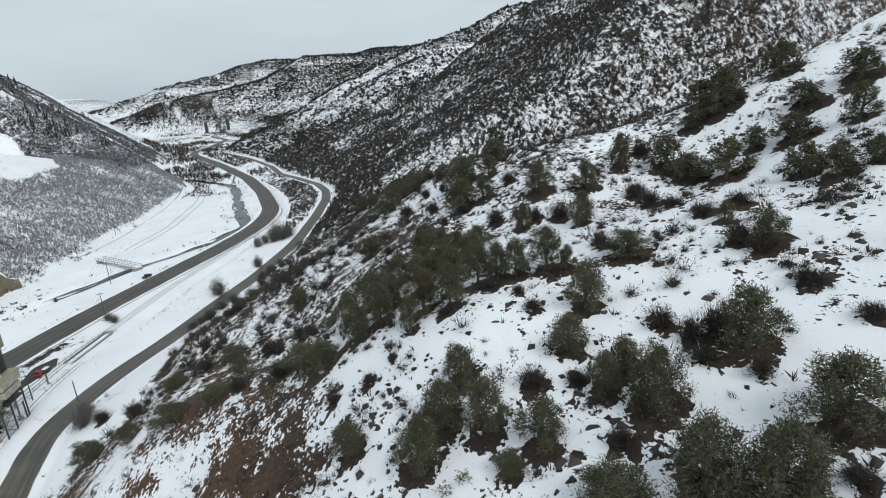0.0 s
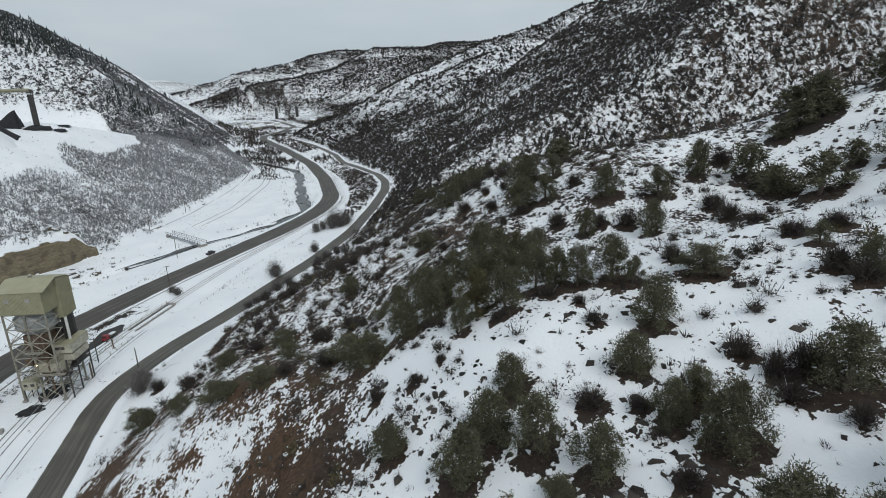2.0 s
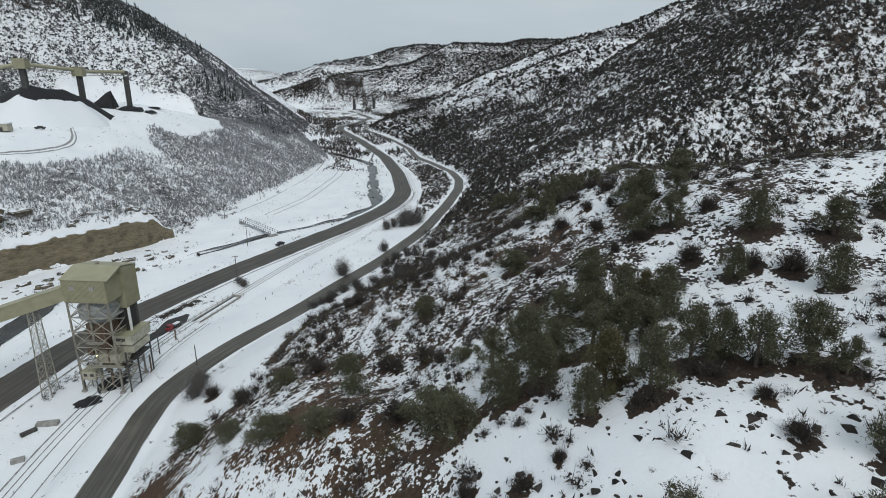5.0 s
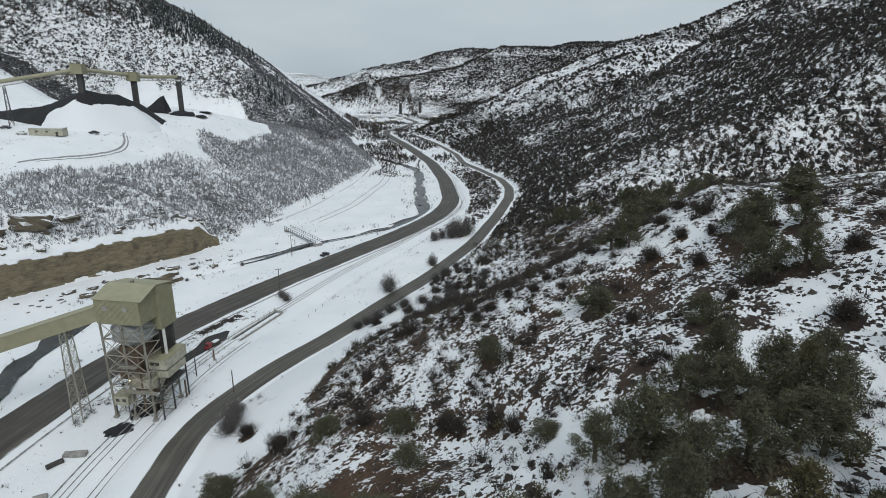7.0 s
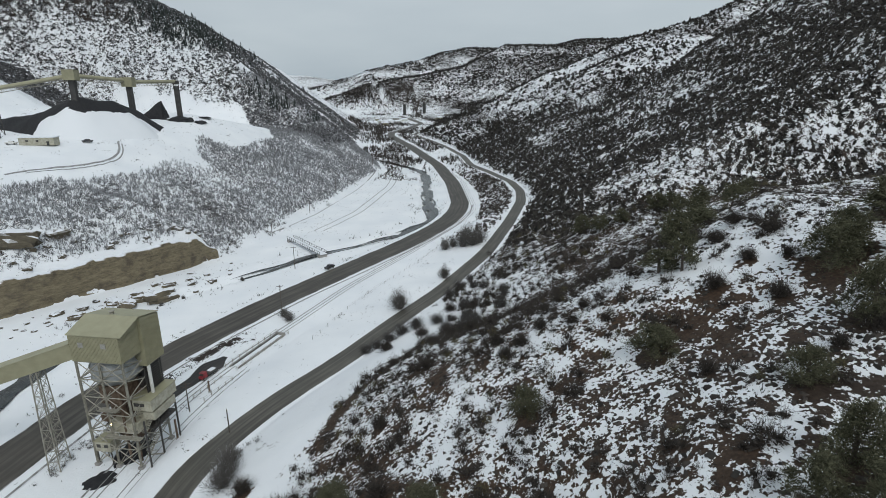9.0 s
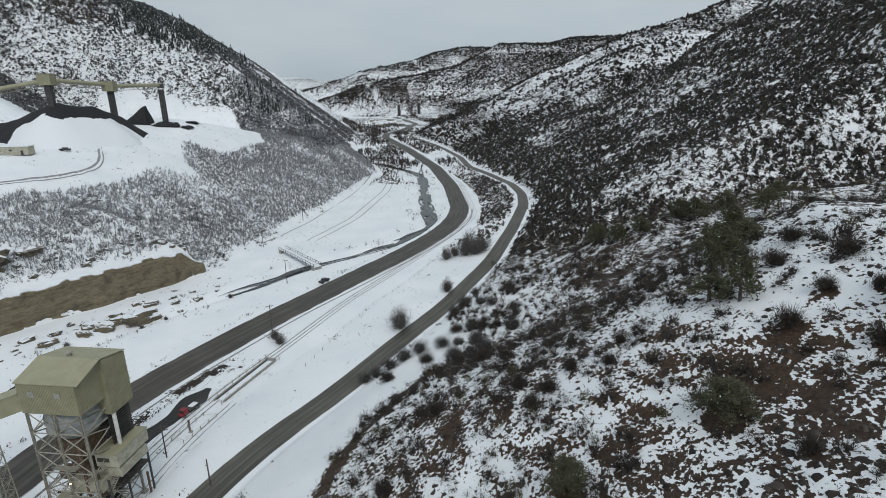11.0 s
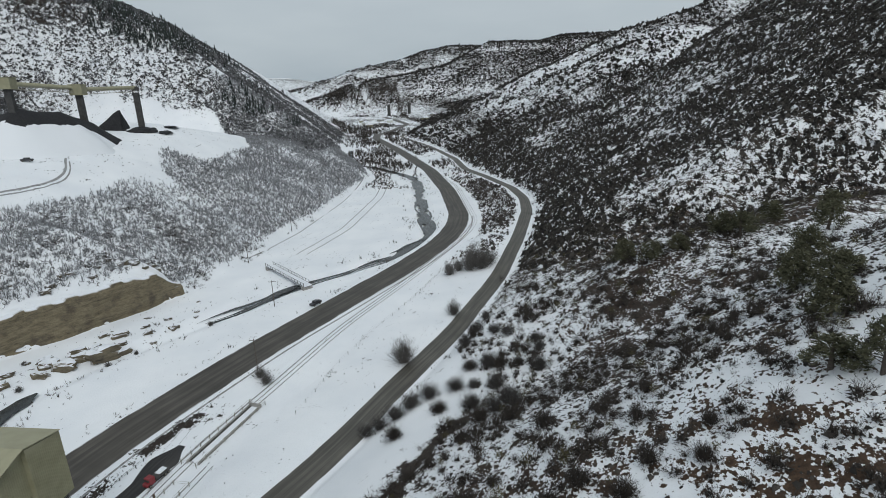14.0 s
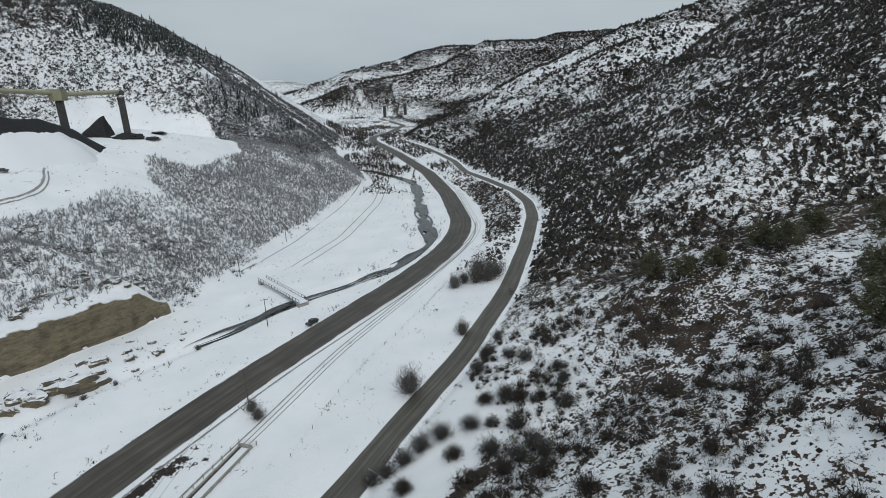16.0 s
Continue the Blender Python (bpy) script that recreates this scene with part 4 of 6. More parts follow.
def fir_stand(x, y):
    upper = ease(600, 700, y) * ease(980, 900, y) * ease(95, 140, height(x, y)) * 0.8 * (rough(x, y, 90, 81, 3) > -0.05)
    lower = ease(640, 700, y) * ease(1100, 1000, y) * ease(32, 42, height(x, y)) * ease(95, 75, height(x, y)) * (rough(x, y, 70, 82, 2) > 0.1)
    return ease(20, 60, up_left(x, y)) * np.clip(upper * 0.3 + lower * 0.3, 0, 1)


brush("fir_grove", (-348, -258, 616, 646), 420, lambda x, y: ease(112, 124, height(x, y)) * np.clip(0.9 + rough(x, y, 20, 83, 2), 0, 1), FIRS, MAT_FIR, (5, 9), 1.0, "dense grove of snow-dusted dark firs below the skyline", "trees", 31)
brush("fir_grove", (-228, -158, 604, 634), 130, lambda x, y: ease(42, 50, height(x, y)) * ease(86, 76, height(x, y)) * (rough(x, y, 22, 84, 2) > -0.1), FIRS, MAT_FIR, (5, 10), 1.0, "scattered dark firs above the valley bend", "trees", 32)
brush("fir_stand", (-560, -150, 580, 1100), 5200, fir_stand, FIRS, MAT_FIR, (7, 13), 1.0, "stands of snow-dusted dark firs on the mountain", "trees", 8)


def tapered_limb(bm, a, b, ra, rb, sides=5):
    a, b = Vector(a), Vector(b)
    d = b - a
    m = Matrix.Translation((a + b) / 2) @ d.to_track_quat("Z", "Y").to_matrix().to_4x4()
    bmesh.ops.create_cone(bm, cap_ends=True, segments=sides, radius1=ra, radius2=rb, depth=d.length, matrix=m)


def tree_kind(seed, tall, wide, leaf_mat, count, leaf, cone, name="juniper_tree", lobes=26, open_base=0.1):
    """One tree: a tapered trunk with limbs, and a dense crown of upright sprays gathered in uneven lobes."""
    r = random.Random(seed)
    tree = empty(name)
    bm = bmesh.new()
    top = Vector((r.uniform(-0.3, 0.3), r.uniform(-0.3, 0.3), tall * 0.85))
    tapered_limb(bm, (0, 0, -0.5), top * 0.5, 0.19, 0.12, 6)
    tapered_limb(bm, top * 0.5, top, 0.12, 0.03)
    pieces = []
    for k in range(lobes):
        h = open_base + (0.92 - open_base) * (k + r.random() * 0.6) / lobes
        az = k * 2.4 + r.uniform(-0.6, 0.6)
        girth = min(1.0, 0.7 + 1.2 * h) * (1 - cone * h**1.8)
        reach = wide * girth * (0.22 + 0.48 * r.random()) * (0.2 if k >= lobes - 2 else 1)
        c = Vector((math.cos(az) * reach, math.sin(az) * reach, h * tall))
        tapered_limb(bm, top * min(0.95, h * 0.85), c, 0.05, 0.015, 4)
        size = wide * (0.30 + 0.14 * r.random()) * (1 - 0.4 * h * cone)
        v, f = clump(int(count / lobes), size, leaf, 1.15, seed * 31 + k, 0.3, 0.35, 0.26, 0.8, 1.0, 0.5)
        pieces.append((v + np.array([c.x, c.y, c.z - size * 1.1]), f))
    part("trunk", bm, MAT_BARK, tree)
    v, f = joined(*pieces)
    crown = new("crown", mesh_of("crown", v, f, leaf_mat))
    crown.parent = tree
    return tree


def tree_kinds(fine):
    """Six shapes of juniper and pinyon, with so many times the leaf sprays, each the smaller for it."""
    leaf = 0.145 / math.sqrt(fine)
    return [tree_kind(201, 6.2, 2.3, MAT_GREEN, int(6800 * fine), leaf, 0.8), tree_kind(202, 5.0, 2.8, MAT_GREEN_B, int(7200 * fine), leaf, 0.5),
            tree_kind(203, 5.6, 2.5, MAT_GREEN, int(6800 * fine), leaf, 0.65), tree_kind(204, 4.2, 2.6, MAT_GREEN_B, int(6400 * fine), leaf, 0.5),
            tree_kind(205, 6.2, 1.9, MAT_GREEN, int(6000 * fine), leaf, 0.7), tree_kind(206, 5.4, 2.5, MAT_GREEN_B, int(5400 * fine), leaf, 0.55, lobes=20, open_base=0.22)]


TREES, FAR_TREES = tree_kinds(1.6), tree_kinds(0.45)
SHAPES = [(6.9, 3.1), (5.9, 3.9), (6.5, 3.4), (5.1, 3.6), (7.0, 2.6), (6.3, 3.4)]
for t in TREES + FAR_TREES:
    tagged(t, "dark olive-green juniper tree standing in snow on the slope", "tree", "trees on the spur")


def stand(k, m, s):
    """The first of a kind is moved to its place, the rest are copies of it."""
    if "placed" in k:
        k = copy_thing(k, m)
        k.scale = s
    else:
        k["placed"] = 1
        k.matrix_basis = m @ Matrix.Diagonal((*s, 1))


def plant(kinds, places, seed, sizes, lean=0.06):
    """Stands one of the kinds at each place."""
    r = random.Random(seed)
    for x, y in places:
        s = r.uniform(*sizes)
        m = Matrix.Translation((x, y, h1(x, y) - 0.1)) @ Matrix.Rotation(r.random() * 6.28, 4, "Z") @ Matrix.Rotation(r.uniform(-lean, lean), 4, "X")
        stand(r.choice(kinds), m, (s, s, s * r.uniform(0.9, 1.15)))


def plant_sized(kinds, shapes, places, seed, lean=0.06):
    """Stands at each place the kind whose shape comes near that height and width, scaled to them."""
    r = random.Random(seed)
    for x, y, tall, wide in places:
        tall = min(tall, 1.75 * wide)
        fits = sorted(range(len(kinds)), key=lambda k: abs(math.log(tall / wide) - math.log(shapes[k][0] / shapes[k][1])))[:3]
        k = r.choice(fits)
        m = Matrix.Translation((x, y, h1(x, y) - 0.12)) @ Matrix.Rotation(r.random() * 6.28, 4, "Z") @ Matrix.Rotation(r.uniform(-lean, lean), 4, "X")
        stand(kinds[k], m, (wide / shapes[k][1], wide / shapes[k][1] * r.uniform(0.9, 1.1), tall / shapes[k][0]))


plant_sized(TREES, SHAPES, [p for p in ALL_TREES if p[1] < 130 and p[0] < 66], 5)
plant_sized(FAR_TREES, SHAPES, [p for p in ALL_TREES if p[1] >= 130 or p[0] >= 66], 6)


def shrub_kind(seed, wide, tall, stems, mat, name="bare_bush", label="leafless grey-brown bush standing in snow", group="bushes in the valley", heart=100, sunk=0.34):
    """A leafless bush: stems fanning from the root, fine twigs round the edge."""
    b = empty(name)
    bm = bmesh.new()
    r = random.Random(seed)
    for k in range(9):
        az, t = k * 0.7, r.uniform(0.15, 0.8)
        tapered_limb(bm, (0, 0, -0.2), (math.cos(az) * t * wide * 0.6, math.sin(az) * t * wide * 0.6, tall * 0.6 * r.uniform(0.7, 1.1)), 0.05, 0.015, 4)
    part("stem", bm, MAT_BARK, b)
    dome_v, dome_f = clump(stems, wide * 0.58, 0.24, 0.95 * tall / wide, seed, 0.25, 0, 0.06, 1.4, 0.55)
    dome_v[:, 2] -= sunk * tall
    v, f = joined(clump(heart, wide * 0.6, 0.15, 0.45 * tall / wide, seed + 50, 0.2, 0.2, 0.25, 0.8, 0.9), (dome_v, dome_f), twiggy(420, wide * 0.8, tall * 0.72, 0.016, seed))
    t = new("twig_crown", mesh_of("twig_crown", v, f, mat))
    t.parent = b
    return tagged(b, label, "bush", group)


BUSHES = [shrub_kind(401 + k, wide, tall, 2600, MAT_FIELD, heart=200, sunk=0.12) for k, (wide, tall) in enumerate([(2.7, 3.2), (2.3, 2.8), (2.8, 2.9)])]
plant(BUSHES, [(-17.5, 307), (-13.5, 311)], 15, (1.7, 2.0), 0.02)
plant(BUSHES, [(-8.5, 309), (-3.5, 309), (-6.5, 314), (-0.5, 313)], 18, (2.5, 3.1), 0.03)
plant(BUSHES, [(-31.4, 227.6)], 12, (2.5, 2.6), 0.02)
plant(BUSHES, [(-57, 143), (-55.5, 138.5), (-54.5, 134), (-16.3, 260.3)], 16, (1.7, 2.0), 0.02)
plant(BUSHES, [(-73, 226), (-70, 222)], 20, (1.0, 1.3), 0.02)
plant(BUSHES, [(-119, 243), (-124, 236), (-150, 236), (-141, 222), (-103, 262)], 13, (0.5, 0.8), 0.02)

VERGE_SHRUBS = [shrub_kind(421 + k, 2.4, 2.9, 1500, MAT_VERGE, "verge_shrub", "leafless grey shrub fanning up from snow beside the lane", "shrubs along the lane", 300, 0.1) for k in range(3)]
plant_sized(VERGE_SHRUBS, [(2.9, 2.9)] * 3, LANE_SHRUBS, 19, 0.03)
SLOPE_SHRUBS = [shrub_kind(411 + k, 2.0, 2.4, 900, MAT_SHRUB, "oak_shrub", "leafless dark grey oak shrub among snow on the slope", "shrubs on the spur", 520, 0.22) for k in range(4)]
plant_sized(SLOPE_SHRUBS, [(2.7, 3.1)] * 4, ALL_SHRUBS, 17, 0.02)

brush("slope_foot_brush", (-150, -80, 292, 420), 1500, lambda x, y: ease(-3, 1, up_left(x, y)) * ease(14, 7, up_left(x, y) - 6 * ease(330, 300, y)) * np.clip(0.75 + 1.2 * rough(x, y, 16, 98, 3) - 0.8 * ease(335, 380, y), 0, 1), BUSH, MAT_SHRUB, (1.0, 2.2), 1.1, "dark bare brush at the foot of the frosted slope", "brush", 17)
brush("slope_dark_brush", (-235, -110, 172, 480), 8000, lambda x, y: left_brush(x, y) * np.clip(-0.12 + 1.5 * rough(x, y, 20, 99, 3) + 0.42 * ease(345, 300, y) * ease(60, 20, up_left(x, y)), 0, 1), BUSH, MAT_SHRUB, (0.7, 1.6), 1.0, "darker bare bushes among the frosted brush", "brush", 18)
brush("bench_weeds", (-270, -150, 250, 460), 2600, lambda x, y: on_bench(x, y) * np.clip(0.1 + 1.2 * rough(x, y, 25, 68, 3), 0, 1) * (np.hypot(x + 228, y - 322) > 11), SAGE, MAT_SHRUB, (0.15, 0.55), 0.8, "small dark weeds and clods on the snowy bench", "brush", 19)
brush("trackside_brush", (-106, -84, 90, 178), 3400, lambda x, y: np.exp(-(((x + 96.3 - 0.18 * np.maximum(y - 150, 0)) / 1.5) ** 2)) * np.clip(0.45 + 1.4 * rough(x, y, 9, 69, 3), 0, 1), BUSH, MAT_SHRUB, (0.6, 1.6), 1.1, "dark brush in the ditch between highway and rails", "brush", 20)

CLODS = [joined(nub(540 + k, 4, 0.55), clump(4, 0.8, 0.4, 0.5, 160 + k, 0.4, 0, 0.5, 0.6)) for k in range(8)]
brush("spur_weeds", (-20, 110, 5, 112), 14000, lambda x, y: ease(38, 50, up_right(x, y)) * np.clip(1.7 * rough(x, y, 9, 75, 3), 0, 1), SAGE + TWIGS_FAR, MAT_SHRUB, (0.2, 0.85), 0.9, "thin dark weeds and twigs poking through snow on the spur", "grass", 36)
brush("slope_clods", (-70, 150, 100, 330), 26000, lambda x, y: ease(5, 12, up_right(x, y) - margin(y)) * np.clip(0.5 + 1.2 * rough(x, y, 12, 58, 3), 0, 1) * (1 - 0.6 * clean_snow(x, y)), CLODS, MAT_SHRUB, (0.22, 0.62), 0.9, "small dark shrubs and clods on the snowy slope", "brush", 30)


# ---- loadout tower and its conveyor gallery ----
def lattice_bars(a0, a1, b0, b1, levels, thick):
    """Girts and crossed braces between two legs, from a0-a1 to b0-b1: ends and thickness of each bar."""
    out = []
    a0, a1, b0, b1 = (Vector(v) for v in (a0, a1, b0, b1))
    for k in range(levels):
        p, q = a0.lerp(a1, k / levels), a0.lerp(a1, (k + 1) / levels)
        s, t = b0.lerp(b1, k / levels), b0.lerp(b1, (k + 1) / levels)
        out += [(p, t, thick), (s, q, thick), (q, t, thick * 1.15)]
    return out


def lattice_side(bm, *given):
    for bar in lattice_bars(*given):
        add_bar(bm, *bar)


def prism(bm, outline, low, high):
    """An upright block over an outline; high gives one height a corner."""
    bot = [bm.verts.new((x, y, low)) for x, y in outline]
    top = [bm.verts.new((x, y, h)) for (x, y), h in zip(outline, high)]
    n = len(outline)
    bm.faces.new(bot[::-1])
    bm.faces.new(top)
    for k in range(n):
        bm.faces.new((bot[k], bot[(k + 1) % n], top[(k + 1) % n], top[k]))


def build_tower():
    # local x runs along the front wall, y back from it
    t = empty("coal_loadout_tower", pose(-88.7, 146.4, 0.3, 0, 0, -5.2))
    # house: wall sheets with ribs, gabled roof, lower rear bay
    bm = bmesh.new()
    prism(bm, [(0, 0), (11, 0), (11, 5.6), (0, 5.6)], 25.4, [31.3, 31.3, 33.2, 33.2])
    prism(bm, [(0, 5.6), (11, 5.6), (11, 11.4), (0, 11.4)], 25.4, [33.2, 33.2, 32.0, 32.0])
    part("house", bm, MAT_TAN, t)
    bm = bmesh.new()
    prism(bm, [(7.4, 5.9), (11.7, 5.9), (11.7, 11.7), (7.4, 11.7)], 21.8, [33.05, 33.05, 31.9, 31.9])
    part("rear_bay", bm, MAT_TAN, t)
    bm = bmesh.new()
    for k in range(37):
        add_box(bm, (0.05, 0.05, 5.7), pose(0.1 + k * 0.3, -0.02, 28.3))
    for k in range(18):
        add_box(bm, (0.05, 0.05, 6.2), pose(11.02, 0.15 + k * 0.31, 28.6))
    for k in range(19):
        add_box(bm, (0.05, 0.05, 10.2), pose(11.72, 6.0 + k * 0.31, 26.9))
    part("cladding_rib", bm, MAT_TAN, t)["kind"] = "stuff"
    bm = bmesh.new()
    for y0, z0, y1, z1 in ((-0.25, 31.3, 5.62, 33.33), (5.62, 33.33, 11.75, 32.1)):
        vs = [bm.verts.new(v) for v in ((-0.2, y0, z0), (11.9, y0, z0), (11.9, y1, z1), (-0.2, y1, z1))]
        top = [bm.verts.new(v.co + Vector((0, 0, 0.14))) for v in vs]
        bm.faces.new(vs[::-1])
        bm.faces.new(top)
        for k in range(4):
            bm.faces.new((vs[k], vs[(k + 1) % 4], top[(k + 1) % 4], top[k]))
    roof = part("roof", bm, MAT_TAN_ROOF, t)
    bm = bmesh.new()
    bmesh.ops.create_cone(bm, cap_ends=True, segments=14, radius1=0.42, radius2=0.42, depth=0.7, matrix=pose(5.2, 6.6, 33.6))
    bmesh.ops.create_cone(bm, cap_ends=True, segments=14, radius1=0.62, radius2=0.15, depth=0.3, matrix=pose(5.2, 6.6, 34.05))
    part("vent", bm, MAT_STEEL, roof)
    for x in (2.6, 7.6):
        bm = bmesh.new()
        add_box(bm, (1.15, 0.10, 1.15), pose(x, -0.08, 29.2))
        w = part("window", bm, MAT_STEEL, t)
        bm = bmesh.new()
        add_box(bm, (0.95, 0.06, 0.95), pose(x, -0.12, 29.2))
        part("pane", bm, MAT_CONCRETE, w)
    # steel frame
    legs = [(0.3, 0.4), (5.4, 0.4), (10.6, 0.4), (0.3, 10.8), (5.4, 10.8), (10.6, 10.8)]
    for x, y in legs:
        bm = bmesh.new()
        for dx in (-0.16, 0.16):
            add_box(bm, (0.06, 0.36, 25.4), pose(x + dx, y, 12.7))
        add_box(bm, (0.30, 0.05, 25.4), pose(x, y, 12.7))
        part("leg", bm, MAT_STEEL, t)
        bm = bmesh.new()
        add_box(bm, (1.1, 1.1, 0.7), pose(x, y, 0.2), 0.05)
        part("footing", bm, MAT_CONCRETE, t)
    for a, b in ((0, 1), (1, 2), (3, 4), (4, 5), (0, 3), (2, 5), (1, 4)):
        (x0, y0), (x1, y1) = legs[a], legs[b]
        for bar in lattice_bars((x0, y0, 0.5), (x0, y0, 25.2), (x1, y1, 0.5), (x1, y1, 25.2), 6, 0.2):
            bm = bmesh.new()
            add_bar(bm, *bar)
            part("brace", bm, MAT_STEEL, t)
    # surge bin: a cone-topped drum with ring beams, and its hopper
    bm = bmesh.new()
    bmesh.ops.create_cone(bm, cap_ends=True, segments=40, radius1=4.9, radius2=3.4, depth=2.4, matrix=pose(4.9, 5.6, 24.1))
    bmesh.ops.create_cone(bm, cap_ends=True, segments=40, radius1=4.9, radius2=4.9, depth=2.5, matrix=pose(4.9, 5.6, 21.65))
    bmesh.ops.create_cone(bm, cap_ends=True, segments=40, radius1=1.2, radius2=4.7, depth=4.6, matrix=pose(4.9, 5.6, 18.1))
    bin_part = part("surge_bin", bm, MAT_BIN, t, "pale grey steel coal bin")
    for z, r in ((20.4, 5.02), (22.9, 5.02), (21.7, 4.96)):
        bm = bmesh.new()
        bmesh.ops.create_cone(bm, cap_ends=True, segments=40, radius1=r, radius2=r, depth=0.2, matrix=pose(4.9, 5.6, z))
        part("ring_beam", bm, MAT_STEEL, bin_part)
    bm = bmesh.new()
    add_box(bm, (5.6, 5.0, 4.2), pose(5.6, 4.4, 16.6), 0.05)
    part("chute_house", bm, MAT_RUST, t)
    bm = bmesh.new()
    add_box(bm, (3.6, 3.6, 6.4), pose(5.0, 5.4, 11.4))
    prism(bm, [(3.6, 4.0), (6.4, 4.0), (6.4, 6.8), (3.6, 6.8)], 5.2, [8.3, 8.3, 8.3, 8.3])
    part("chute", bm, MAT_RUST, t, "rust-stained loading chute")
    # dark and rusty boxes added to darken the inside of the frame
    for x, y, z, s in ((2.0, 7.6, 14.4, (2.4, 3.0, 2.2)), (8.4, 8.2, 17.4, (2.6, 3.4, 3.0)), (2.2, 3.6, 10.4, (1.8, 2.2, 1.8)), (8.6, 5.0, 6.6, (2.2, 3.2, 2.0)), (6.6, 8.6, 4.4, (3.2, 2.2, 2.6))):
        bm = bmesh.new()
        add_box(bm, s, pose(x, y, z), 0.06)
        part("machine", bm, MAT_DARK if s[0] > 2.3 else MAT_RUST, t)
    for x, y, z0, z1 in ((7.9, 1.2, 2.0, 19.5), (1.3, 8.8, 0.6, 18.0), (9.6, 2.0, 0.6, 12.0)):
        bm = bmesh.new()
        bmesh.ops.create_cone(bm, cap_ends=True, segments=12, radius1=0.28, radius2=0.28, depth=z1 - z0, matrix=pose(x, y, (z0 + z1) / 2))
        part("pipe", bm, MAT_RUST, t)
    # dark louvre wall, white pipe, cream-clad rooms on the right flank
    bm = bmesh.new()
    for k in range(13):
        add_box(bm, (0.12, 5.4, 0.40), pose(10.9, 8.6, 15.4 + k * 0.52, 0, 25, 0))
    add_box(bm, (0.1, 5.4, 7.0), pose(10.7, 8.6, 18.4))
    part("louvre", bm, MAT_DARK, t)
    bm = bmesh.new()
    bmesh.ops.create_cone(bm, cap_ends=True, segments=14, radius1=0.36, radius2=0.36, depth=6.6, matrix=pose(11.6, 6.4, 18.4))
    part("pipe", bm, MAT_PALE, t, "white round downpipe")
    bm = bmesh.new()
    add_box(bm, (4.4, 8.6, 2.6), pose(11.0, 7.4, 13.7), 0.04)
    cab = part("control_room", bm, MAT_CREAM, t)
    bm = bmesh.new()
    add_box(bm, (4.6, 8.8, 0.14), pose(11.0, 7.4, 15.1))
    part("flat_roof", bm, MAT_TAN_ROOF, cab)
    bm = bmesh.new()
    add_box(bm, (2.4, 0.06, 0.8), pose(10.4, 3.08, 13.9))
    part("window_band", bm, MAT_DARK, cab)
    bm = bmesh.new()
    add_box(bm, (4.0, 7.4, 1.9), pose(11.2, 7.2, 11.0), 0.04)
    part("sample_room", bm, MAT_CREAM, cab)
    bm = bmesh.new()
    add_box(bm, (6.4, 3.2, 2.3), pose(7.6, 2.7, 9.4), 0.03)
    part("machine_room", bm, MAT_CREAM, t)
    bm = bmesh.new()
    add_box(bm, (4.2, 7.6, 0.16), pose(11.2, 7.0, 8.2))
    low_deck = part("walkway", bm, MAT_DARK, t)
    bm = bmesh.new()
    for k in range(8):
        add_bar(bm, (13.2, 3.3 + k * 1.05, 8.2), (13.2, 3.3 + k * 1.05, 9.3), 0.06)
    for h in (8.75, 9.3):
        add_bar(bm, (13.2, 3.2, h), (13.2, 10.8, h), 0.06)
    part("handrail", bm, MAT_DARK, low_deck)
    bm = bmesh.new()
    add_box(bm, (3.6, 3.0, 2.4), pose(2.3, 1.8, 4.7), 0.03)
    hut = part("operator_hut", bm, MAT_CREAM, t)
    bm = bmesh.new()
    add_box(bm, (3.9, 3.3, 0.12), pose(2.3, 1.8, 5.98))
    part("flat_roof", bm, MAT_TAN_ROOF, hut)
    for x in (1.4, 3.1):
        bm = bmesh.new()
        add_box(bm, (0.9, 0.06, 0.8), pose(x, 0.28, 4.9))
        part("window_pane", bm, MAT_DARK, hut)
    for x in (0.7, 3.9):
        for y in (0.5, 3.1):
            bm = bmesh.new()
            add_box(bm, (0.18, 0.18, 3.8), pose(x, y, 1.7))
            part("hut_leg", bm, MAT_DARK, hut)
    for z, x0, x1 in ((8.1, 4.2, 12.6), (14.6, 4.0, 8.4)):
        bm = bmesh.new()
        add_box(bm, (x1 - x0, 1.2, 0.10), pose((x0 + x1) / 2, -0.4, z))
        deck = part("walkway", bm, MAT_STEEL, t)
        bm = bmesh.new()
        for k in range(int(x1 - x0) + 1):
            add_bar(bm, (x0 + k, -0.95, z), (x0 + k, -0.95, z + 1.05), 0.05)
        for h in (0.55, 1.05):
            add_bar(bm, (x0, -0.95, z + h), (x1, -0.95, z + h), 0.05)
        part("handrail", bm, MAT_STEEL, deck)
    # stair flights on the right flank
    for k in range(4):
        bm = bmesh.new()
        ya, yb = (1.0, 5.0) if k % 2 else (5.0, 1.0)
        for s in range(13):
            q = s / 12
            add_box(bm, (0.9, 0.28, 0.05), pose(12.2, ya + (yb - ya) * q, 0.4 + 2.75 * (k + q)))
        for dx in (-0.45, 0.45):
            add_bar(bm, (12.2 + dx, ya, 0.4 + 2.75 * k), (12.2 + dx, yb, 3.15 + 2.75 * k), 0.12)
            add_bar(bm, (12.2 + dx, ya, 1.4 + 2.75 * k), (12.2 + dx, yb, 4.15 + 2.75 * k), 0.05)
        part("stair_flight", bm, MAT_STEEL, t)
    for x, y in ((12.7, 0.8), (12.7, 5.2), (12.7, 11.2)):
        bm = bmesh.new()
        add_box(bm, (0.28, 0.28, 11.6), pose(x, y, 5.8))
        part("post", bm, MAT_DARK, t)
    bm = bmesh.new()
